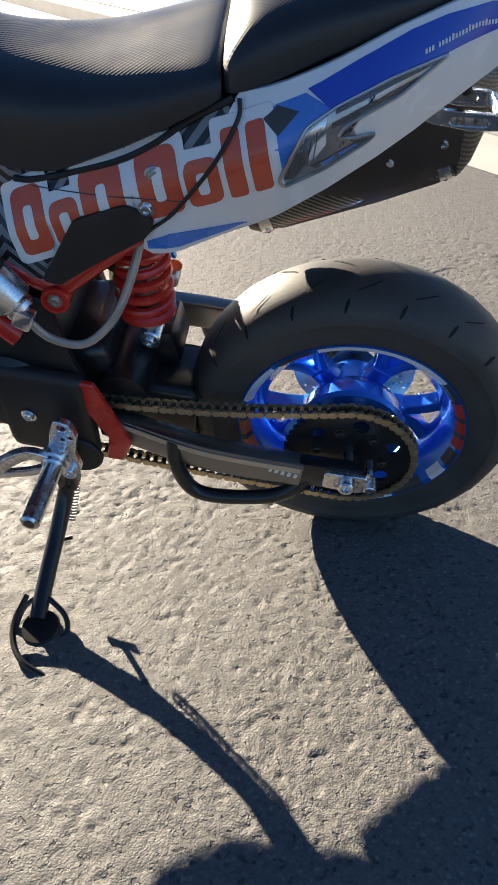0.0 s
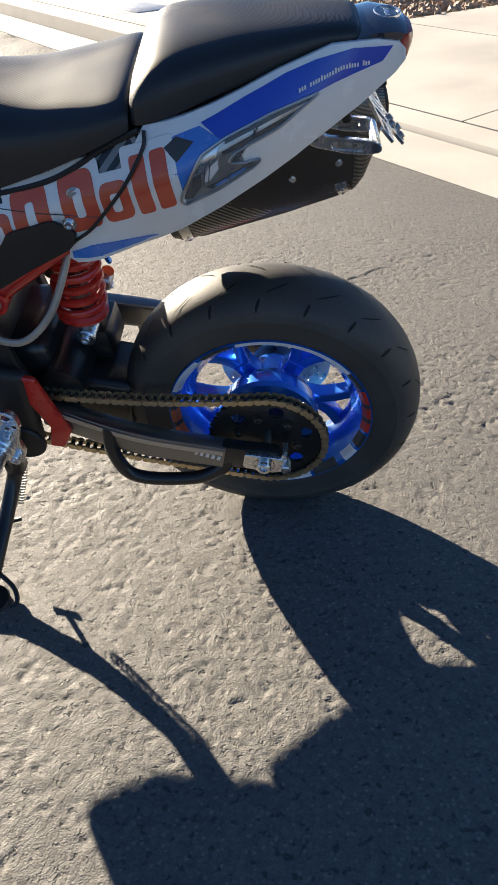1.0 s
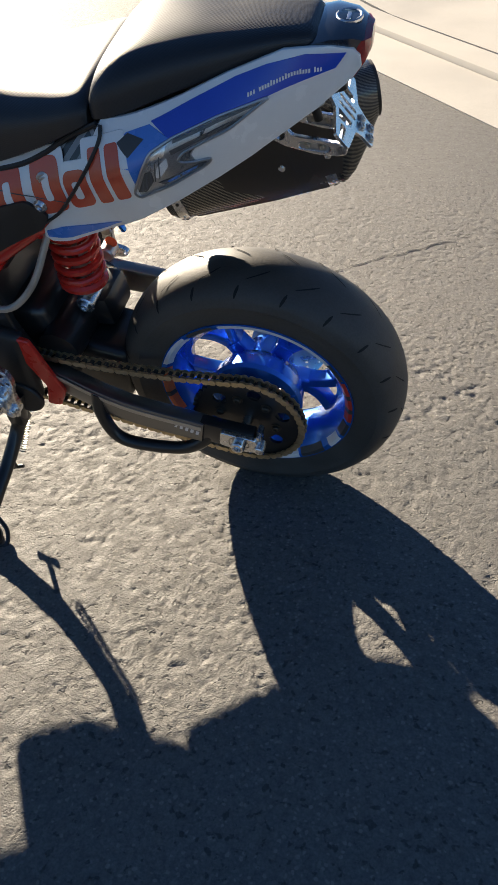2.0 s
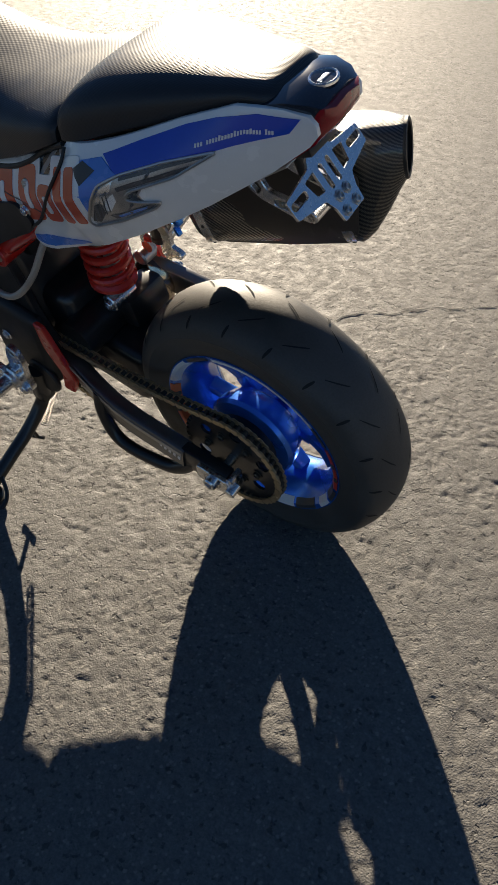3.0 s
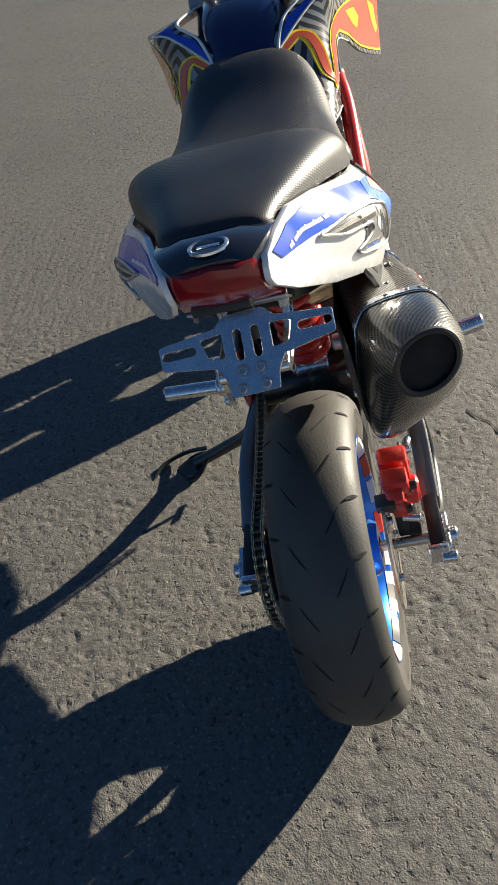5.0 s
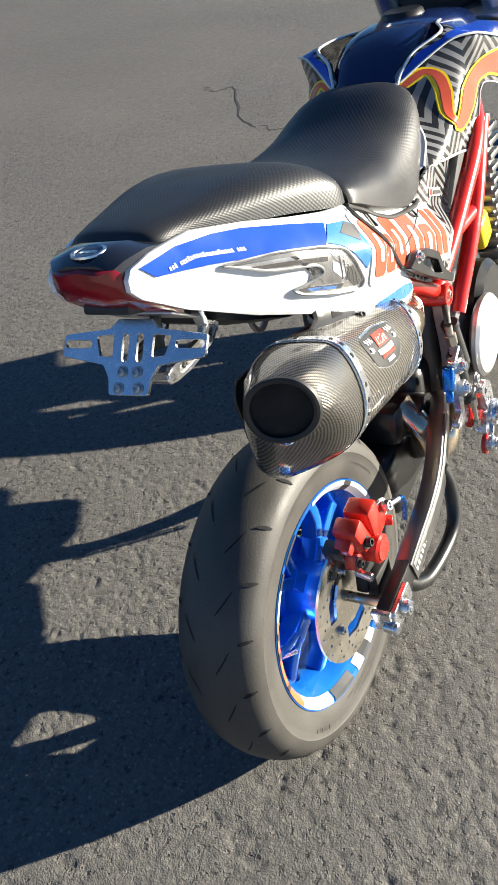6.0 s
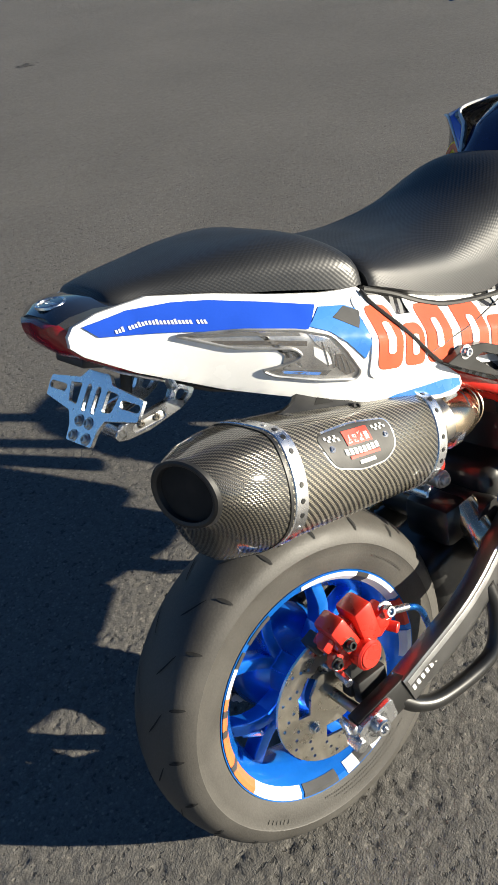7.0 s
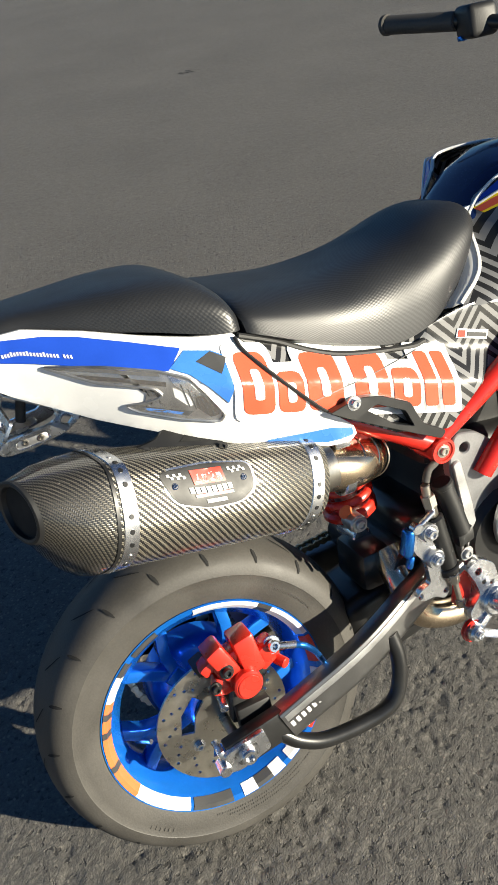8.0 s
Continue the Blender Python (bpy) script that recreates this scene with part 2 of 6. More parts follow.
def part(name, bm, mat, parent=None, label="", smooth=True, angle=35):
    """Links a bmesh as one mesh object under a thing or a part."""
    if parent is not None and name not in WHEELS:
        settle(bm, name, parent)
    bmesh.ops.recalc_face_normals(bm, faces=bm.faces)
    me = bpy.data.meshes.new(name)
    bm.to_mesh(me)
    bm.free()
    me.materials.append(M[mat])
    if smooth:
        for p in me.polygons:
            p.use_smooth = True
        me.set_sharp_from_angle(angle=radians(angle))
    ob = new(name, me)
    if parent is not None:
        ob.parent = parent
    if label:
        ob["label"] = label
    return ob


def again(ob, m, parent=None):
    """Another piece on the same mesh."""
    o = new(ob.name.split(".")[0], ob.data)
    o.parent = parent or ob.parent
    o.matrix_basis = m
    return o


def join(*bms):
    a = bms[0]
    for b in bms[1:]:
        me = bpy.data.meshes.new("tmp")
        b.to_mesh(me)
        b.free()
        a.from_mesh(me)
        bpy.data.meshes.remove(me)
    return a


def bevel(bm, w, seg=2, angle=30):
    if w > 0:
        es = [e for e in bm.edges if len(e.link_faces) == 2 and e.calc_face_angle(0) > radians(angle)]
        bmesh.ops.bevel(bm, geom=es, offset=w, segments=seg, affect="EDGES", profile=0.5, clamp_overlap=True)
    return bm


def box(c, s, w=0.002, turn=(0, 0, 0), seg=2):
    bm = bmesh.new()
    bmesh.ops.create_cube(bm, size=1)
    bmesh.ops.scale(bm, vec=s, verts=bm.verts)
    bevel(bm, w, seg)
    bmesh.ops.transform(bm, matrix=pose(*c, *turn), verts=bm.verts)
    return bm


def rings(rows, closed=False, caps=True, uv=None):
    """Skin over rings of equally many points; uv: metres along and around."""
    bm = bmesh.new()
    vs = [[bm.verts.new(p) for p in r] for r in rows]
    n = len(vs[0])
    lay = bm.loops.layers.uv.new("UVMap") if uv else None
    pairs = [(i, i + 1) for i in range(len(vs) - 1)] + ([(len(vs) - 1, 0)] if closed else [])
    along = [0.0]
    for a, b in zip(rows, rows[1:]):
        along.append(along[-1] + (Vector(b[0]) - Vector(a[0])).length)
    around = [0.0]
    big = max(rows, key=lambda r: (Vector(r[0]) - Vector(r[n // 2])).length)
    for k in range(n):
        around.append(around[-1] + (Vector(big[(k + 1) % n]) - Vector(big[k])).length)
    for i, j in pairs:
        for k in range(n):
            l = (k + 1) % n
            f = bm.faces.new((vs[i][k], vs[i][l], vs[j][l], vs[j][k]))
            if lay:
                for lp, q in zip(f.loops, ((along[i], around[k]), (along[i], around[k + 1]), (along[j], around[k + 1]), (along[j], around[k]))):
                    lp[lay].uv = q
    if caps and not closed:
        bm.faces.new(vs[0][::-1])
        bm.faces.new(vs[-1])
    return bm


def smooth_line(pts, per=6):
    """Catmull-Rom through the points."""
    P = [Vector(p) for p in pts]
    P = [P[0] * 2 - P[1]] + P + [P[-1] * 2 - P[-2]]
    out = []
    for i in range(1, len(P) - 2):
        for k in range(per):
            t = k / per
            a, b, c, d = P[i - 1], P[i], P[i + 1], P[i + 2]
            out.append(0.5 * ((2 * b) + (c - a) * t + (2 * a - 5 * b + 4 * c - d) * t * t + (3 * b - a - 3 * c + d) * t ** 3))
    return out + [P[-2]]


def tube(pts, r, n=12, curve=True, per=6, flat=None):
    """A tube along points; r: one radius or one per given point; flat: (width, height) for a rounded bar."""
    line = smooth_line(pts, per) if curve and len(pts) > 2 else [Vector(p) for p in pts]
    rows, ref = [], None
    for i, p in enumerate(line):
        d = (line[min(i + 1, len(line) - 1)] - line[max(i - 1, 0)]).normalized()
        if ref is None:
            ref = d.orthogonal().normalized() if flat is None else Vector((0, 1, 0))
        ref = (ref - d * ref.dot(d)).normalized()
        o = d.cross(ref)
        rr = r if isinstance(r, (int, float)) else r[min(int(i / max(1, len(line) - 1) * len(r)), len(r) - 1)]
        ring = []
        for k in range(n):
            a = 2 * math.pi * (k + 0.5) / n
            if flat:
                ca, sa = math.cos(a), math.sin(a)
                ring.append(p + ref * math.copysign(abs(ca) ** 0.25, ca) * flat[0] / 2 + o * math.copysign(abs(sa) ** 0.25, sa) * flat[1] / 2)
            else:
                ring.append(p + ref * math.cos(a) * rr + o * math.sin(a) * rr)
        rows.append(ring)
    return rings(rows)


def turned(profile, c=(0, 0, 0), axis="y", n=48, closed=True, start=0.0, stop=360.0):
    """A turned body: profile of (radius, place along the axis)."""
    bm = bmesh.new()
    full = abs(stop - start) >= 360
    steps = n if full else max(2, round(n * abs(stop - start) / 360)) + 1
    vs = []
    for k in range(steps):
        a = radians(start + (stop - start) * k / (steps if full else steps - 1))
        ca, sa = math.cos(a), math.sin(a)
        row = []
        for r, h in profile:
            p = {"y": (r * ca, h, r * sa), "x": (h, r * ca, r * sa), "z": (r * ca, r * sa, h)}[axis]
            row.append(bm.verts.new(Vector(p) + Vector(c)))
        vs.append(row)
    m = len(profile)
    for k in range(steps if full else steps - 1):
        a, b = vs[k], vs[(k + 1) % steps]
        for i in range(m if closed else m - 1):
            bm.faces.new((a[i], a[(i + 1) % m], b[(i + 1) % m], b[i]))
    if not full and closed:
        bm.faces.new(vs[0][::-1])
        bm.faces.new(vs[-1])
    bmesh.ops.remove_doubles(bm, verts=bm.verts, dist=1e-5)
    return bm


def rod(a, b, r, n=16, w=0.0):
    """A round bar from a to b with softened ends."""
    a, b = Vector(a), Vector(b)
    d = (b - a)
    L = d.length
    w = min(w or r * 0.15, L * 0.3)
    bm = turned([(0, 0), (r - w, 0), (r, w), (r, L - w), (r - w, L), (0, L)], axis="z", n=n, closed=False)
    bmesh.ops.transform(bm, matrix=Matrix.Translation(a) @ d.to_track_quat("Z", "Y").to_matrix().to_4x4(), verts=bm.verts)
    return bm


def bolt(c, way, r=0.006, h=0.005):
    """A socket-head screw whose head points along way."""
    way = Vector(way).normalized()
    bm = turned([(0, h * 0.55), (r * 0.5, h * 0.55), (r * 0.55, h), (r * 0.85, h), (r, h * 0.8), (r, 0), (r * 1.5, 0), (r * 1.5, -h * 0.3), (0, -h * 0.3)], axis="z", n=14, closed=False)
    bmesh.ops.transform(bm, matrix=Matrix.Translation(c) @ way.to_track_quat("Z", "Y").to_matrix().to_4x4(), verts=bm.verts)
    return bm


def plate(outline, thick, w=0.001, holes=(), plane="xz", at=0.0, turn=None):
    """A flat plate of an outline with holes cut through, its middle plane at the given height; holes are outlines too."""
    me_pts = [list(outline)] + [list(h) for h in holes]
    bm = bmesh.new()
    edges = []
    for loop in me_pts:
        vs = [bm.verts.new((x, 0, z)) for x, z in loop]
        edges += [bm.edges.new((vs[i], vs[(i + 1) % len(vs)])) for i in range(len(vs))]
    bmesh.ops.triangle_fill(bm, use_beauty=True, use_dissolve=True, edges=edges, normal=(0, 1, 0))
    ex = bmesh.ops.extrude_face_region(bm, geom=list(bm.faces))
    bmesh.ops.translate(bm, vec=(0, thick, 0), verts=[g for g in ex["geom"] if isinstance(g, bmesh.types.BMVert)])
    bmesh.ops.translate(bm, vec=(0, -thick / 2, 0), verts=bm.verts)
    bmesh.ops.recalc_face_normals(bm, faces=bm.faces)
    if w:
        bevel(bm, w, 1, 50)
    if plane == "xy":
        bmesh.ops.transform(bm, matrix=pose(0, 0, at, 90, 0, 0) , verts=bm.verts)
    elif plane == "yz":
        bmesh.ops.transform(bm, matrix=pose(at, 0, 0, 0, 0, 90), verts=bm.verts)
    else:
        bmesh.ops.translate(bm, vec=(0, at, 0), verts=bm.verts)
    if turn is not None:
        bmesh.ops.transform(bm, matrix=turn, verts=bm.verts)
    return bm


def circle(x, z, r, n=14):
    return [(x + r * math.cos(2 * math.pi * k / n), z + r * math.sin(2 * math.pi * k / n)) for k in range(n)]


def slot(x, z, l, r, deg=0, n=5):
    out = []
    for s, a0 in ((1, -90), (-1, 90)):
        for k in range(n):
            a = radians(a0 + 180 * k / (n - 1))
            px, pz = s * l / 2 + r * math.cos(a), r * math.sin(a)
            c, d = math.cos(radians(deg)), math.sin(radians(deg))
            out.append((x + px * c - pz * d, z + px * d + pz * c))
    return out


def rounded(pts, r, n=4):
    """The outline with its corners rounded."""
    out = []
    for i, p in enumerate(pts):
        p, a, b = Vector(p), Vector(pts[i - 1]), Vector(pts[(i + 1) % len(pts)])
        u, v = (a - p), (b - p)
        k = min(r, u.length * 0.45, v.length * 0.45)
        s, e = p + u.normalized() * k, p + v.normalized() * k
        for j in range(n + 1):
            t = j / n
            out.append(tuple((1 - t) ** 2 * s + 2 * t * (1 - t) * p + t * t * e))
    return out


def sheet(outline, f, thick=0.003, cell=0.02, w=0.0, off=0.0, side=1):
    """A curved panel: an outline in x and z laid on the surface y = side * (f(x, z) + off), and given thickness inwards."""
    bm = bmesh.new()
    bm.faces.new([bm.verts.new((x, 0, z)) for x, z in outline])
    bmesh.ops.triangulate(bm, faces=bm.faces)
    for ax, no in ((0, (1, 0, 0)), (2, (0, 0, 1))):
        lo, hi = min(v.co[ax] for v in bm.verts), max(v.co[ax] for v in bm.verts)
        k = math.floor(lo / cell) + 1
        while k * cell < hi:
            bmesh.ops.bisect_plane(bm, geom=bm.verts[:] + bm.edges[:] + bm.faces[:], plane_co=tuple(c * k * cell for c in no), plane_no=no, dist=1e-6)
            k += 1
    bmesh.ops.remove_doubles(bm, verts=bm.verts, dist=1e-5)
    ex = bmesh.ops.extrude_face_region(bm, geom=list(bm.faces))
    back = {g for g in ex["geom"] if isinstance(g, bmesh.types.BMVert)}
    for v in bm.verts:
        v.co.y = side * (f(v.co.x, v.co.z) + off - (thick if v in back else 0))
    bmesh.ops.recalc_face_normals(bm, faces=bm.faces)
    if w:
        bevel(bm, w, 2, 55)
    return bm


# ---- ground ----
def lattice(x, y, seed):
    """Smooth value noise over arrays."""
    rng = np.random.RandomState(seed)
    table = rng.rand(256, 256)
    xi, yi = np.floor(x).astype(int), np.floor(y).astype(int)
    u, v = x - xi, y - yi
    u, v = u * u * (3 - 2 * u), v * v * (3 - 2 * v)
    g = lambda a, b: table[a % 256, b % 256]
    return (g(xi, yi) * (1 - u) + g(xi + 1, yi) * u) * (1 - v) + (g(xi, yi + 1) * (1 - u) + g(xi + 1, yi + 1) * u) * v


ALONG, ACROSS = Vector((0.6096, -0.7927)), Vector((0.7927, 0.6096))
EDGE = 1.515     # where the asphalt meets the gutter, across the kerb's line


def grid_line(lo, hi, step, reach):
    mid_part = list(np.arange(lo, hi + step / 2, step))
    s, a, b = step, [], []
    p, q = lo, hi
    while p > -reach or q < reach:
        s *= 1.12
        p, q = p - s, q + s
        a.append(p)
        b.append(q)
    return np.array(a[::-1] + mid_part + b)


def ground():
    xs, ys = grid_line(-0.95, 1.05, 0.0047, 600), grid_line(-1.25, 1.30, 0.0047, 600)
    X, Y = np.meshgrid(xs, ys, indexing="ij")
    wear = 0.5 + 1.0 * lattice(X * 2.5, Y * 2.5, 3)
    Z = np.zeros_like(X)
    for f, h, seed in ((13, 0.0004, 5), (41, 0.0006, 6)):
        Z += h * (lattice(X * f + 0.5 * Y * f, Y * f - 0.3 * X * f, seed) - 0.75)
    # flat-topped stones with hollows between them, small pits and a few larger ones
    grain = 0.6 * lattice(X * 118 + 52 * Y, Y * 118 - 40 * X, 8) + 0.4 * lattice(X * 77 - 30 * Y, Y * 77 + 24 * X, 7)
    Z -= 0.0060 * np.clip(0.47 - grain, 0, 0.5)
    pits = lattice(X * 62 + 31 * Y + 7, Y * 62 - 25 * X, 9) * (0.55 + 0.6 * lattice(X * 19, Y * 19, 11))
    Z -= 0.008 * np.clip(pits - 0.66, 0, 0.3)
    Z -= 0.0055 * np.clip(lattice(X * 112 + 60 * Y, Y * 112 - 48 * X + 5, 12) * (0.5 + 0.65 * lattice(X * 31, Y * 31, 13)) - 0.66, 0, 0.4)
    near = np.clip(1 - np.maximum(np.abs(X), np.abs(Y + 0.1)) / 1.7, 0, 1) ** 0.35
    Z = Z * wear * near
    # the road ends at the gutter: beyond it the sheet dips under the concrete
    across = X * ACROSS.x + Y * ACROSS.y
    Z -= np.clip((across - EDGE - 0.30) * 1.5, 0, 0.25)
    nx, ny = X.shape
    co = np.stack([X, Y, Z], -1).reshape(-1, 3)
    i = (np.arange(nx - 1)[:, None] * ny + np.arange(ny - 1)[None]).ravel()
    faces = np.stack([i, i + ny, i + ny + 1, i + 1], -1)
    me = bpy.data.meshes.new("ground")
    me.from_pydata(co.tolist(), [], faces.tolist())
    me.materials.append(M["asphalt"])
    for p in me.polygons:
        p.use_smooth = True
    return tagged(new("ground", me), "weathered grey asphalt road with pits and coarse stones", "road", kind="structure")


road = ground()


def crack(points, wide, seed):
    """A ragged dark crack in the road, set into the surface along a line of points."""
    rng = np.random.RandomState(seed)
    bm = bmesh.new()
    line, rows = smooth_line([(x, y, 0) for x, y in points], 9), []
    sway = 0.0
    for i, p in enumerate(line):
        d = line[min(i + 1, len(line) - 1)] - line[max(i - 1, 0)]
        o = Vector((-d.y, d.x, 0)).normalized()
        sway = 0.55 * sway + rng.uniform(-1, 1) * wide * 2.4
        c = p + o * sway
        w = wide * rng.uniform(0.25, 1.0)
        rows.append([bm.verts.new((*(c + o * k * w).to_2d(), 0.0012)) for k in (-1, 1)])
    for a, b in zip(rows, rows[1:]):
        bm.faces.new((a[0], b[0], b[1], a[1]))
    return part("crack", bm, "tar", road, "dark crack in the asphalt", smooth=False)


crack([(-2.93, -2.00), (-2.89, -1.927), (-2.93, -1.84), (-2.534, -1.56), (-2.50, -1.44), (-2.485, -1.344)], 0.008, 3)
crack([(-0.665, 0.284), (-0.528, 0.394), (-0.394, 0.511), (-0.289, 0.607), (-0.184, 0.722), (-0.028, 0.864), (0.116, 0.991), (0.234, 1.082)], 0.0040, 5)
crack([(-2.26, -5.74), (-2.19, -5.70), (-2.12, -5.68)], 0.03, 6)



def kerbside(u, v, z):
    p = ALONG * u + ACROSS * v
    return (p.x, p.y, z)


def strip(name, us, profile, label, category):
    """A concrete strip along the kerb: profile(u) gives (v, z) points."""
    bm = bmesh.new()
    rows = [[bm.verts.new(kerbside(u, v, z)) for v, z in profile(u)] for u in us]
    for a, b in zip(rows, rows[1:]):
        for k in range(len(a) - 1):
            bm.faces.new((a[k], b[k], b[k + 1], a[k + 1]))
    ob = part(name, bm, "concrete", smooth=True, angle=30)
    return tagged(ob, label, category, kind="structure")


def rise(u):
    t = min(1, max(0, (u + 4.6) / 1.2))
    return 0.13 * (1 - t) + 0.035 * t


strip("gutter", np.linspace(-60, 40, 120), lambda u: [(EDGE, -0.02), (EDGE, 0.006), (EDGE + 0.01, 0.010), (EDGE + 0.30, 0.006), (EDGE + 0.365, 0.006)],
      "pale concrete gutter along the asphalt edge", "gutter")
strip("kerb", np.linspace(-60, 40, 240), lambda u: [(EDGE + 0.37, -0.1), (EDGE + 0.37, 0.0), (EDGE + 0.385, rise(u) * 0.8), (EDGE + 0.41, rise(u)), (EDGE + 0.54, rise(u) + 0.006), (EDGE + 0.54, -0.1)],
      "pale concrete kerb that drops to a driveway", "kerb")


def slab(u0, u1, v0, v1):
    z0 = lambda u, v: rise(u) + (0.10 - rise(u)) * min(1, max(0, (v - EDGE - 0.55) / 0.9)) if u > -4.6 else 0.13
    g = 0.006
    us, vs = np.linspace(u0 + g, u1 - g, 5), np.linspace(v0 + g, v1 - g, 5)
    bm = bmesh.new()
    top = [[bm.verts.new(kerbside(u, v, z0(u, v) + 0.006)) for v in vs] for u in us]
    for a, b in zip(top, top[1:]):
        for k in range(4):
            bm.faces.new((a[k], b[k], b[k + 1], a[k + 1]))
    ex = bmesh.ops.extrude_face_region(bm, geom=list(bm.faces))
    bmesh.ops.translate(bm, vec=(0, 0, -0.1), verts=[q for q in ex["geom"] if isinstance(q, bmesh.types.BMVert)])
    return bm


pavement = strip("pavement", np.linspace(-60, 40, 60), lambda u: [(EDGE + 0.545, rise(u) - 0.05), (EDGE + 1.5, 0.06), (60, 0.05)],
                 "pale concrete pavement and driveway slabs", "pavement")
for u0, u1 in ((-11.5, -8.5), (-8.5, -5.7), (-5.7, -3.85), (-3.85, -1.70), (-1.70, 0.6), (0.6, 3.0), (3.0, 5.4), (5.4, 8.0)):
    part("slab", slab(u0, u1, EDGE + 0.55, 3.47), "concrete", pavement)
    if u0 >= -3.9:
        part("slab", slab(u0, u1, 3.47, 6.8), "concrete", pavement)
part("utility_cover", box(kerbside(-5.9, 2.5, 0.137), (0.55, 0.35, 0.012), 0.003, (0, 0, -52)), "alloy_dull", pavement, "dull grey utility cover")


def gravel():
    rng = np.random.RandomState(4)
    verts, faces = [], []
    base = [(1, 0, 0), (-1, 0, 0), (0, 1, 0), (0, -1, 0), (0, 0, 1), (0, 0, -1)]
    tri = [(0, 2, 4), (2, 1, 4), (1, 3, 4), (3, 0, 4), (2, 0, 5), (1, 2, 5), (3, 1, 5), (0, 3, 5)]
    for _ in range(6500):
        u, v = rng.uniform(-8.5, -3.87), rng.uniform(3.49, 7.0)
        s = rng.uniform(0.018, 0.042)
        q = Euler(rng.uniform(0, 6.3, 3)).to_matrix()
        o = Vector(kerbside(u, v, 0.10 + rng.uniform(0, 0.02)))
        k = len(verts)
        dims = rng.uniform(0.6, 1.2, 3) * s
        verts += [tuple(o + q @ Vector((b[0] * dims[0], b[1] * dims[1], b[2] * dims[2]))) for b in base]
        faces += [tuple(k + i for i in t) for t in tri]
    me = bpy.data.meshes.new("gravel_bed")
    me.from_pydata(verts, [], faces)
    me.materials.append(M["gravel"])
    return tagged(new("gravel_bed", me), "tan and brown crushed stone bed beside the driveway", "gravel", kind="stuff")


gravel()


# ---- the motorcycle, leaning on its side stand: x to its rear, y to its right ----
LEAN, CROWN = 14.1, 0.06
bike = new("motorcycle")
bike.matrix_basis = pose(0, 0, CROWN, LEAN, 0, 0) @ pose(0, 0, -CROWN)
tagged(bike, "small red, white and blue naked motorcycle leaning on its side stand", "motorcycle")
AX, AZ = -0.018, 0.248
HUB = (AX, -0.002, AZ)


# -- wheels
TYRE = [(0.1660, 0.050), (0.1670, 0.0565), (0.176, 0.0595), (0.192, 0.0622), (0.2035, 0.0630), (0.2050, 0.0638), (0.2165, 0.0618), (0.226, 0.0555), (0.2338, 0.045), (0.2395, 0.031), (0.2430, 0.016), (0.2443, 0.0)]


def tyre_at(w):
    """Radius of the tread at a distance w from its middle."""
    pts = sorted((y, r) for r, y in TYRE[6:])
    for (y0, r0), (y1, r1) in zip(pts, pts[1:]):
        if y0 <= abs(w) <= y1:
            return r0 + (r1 - r0) * (abs(w) - y0) / (y1 - y0)
    return 0.2165


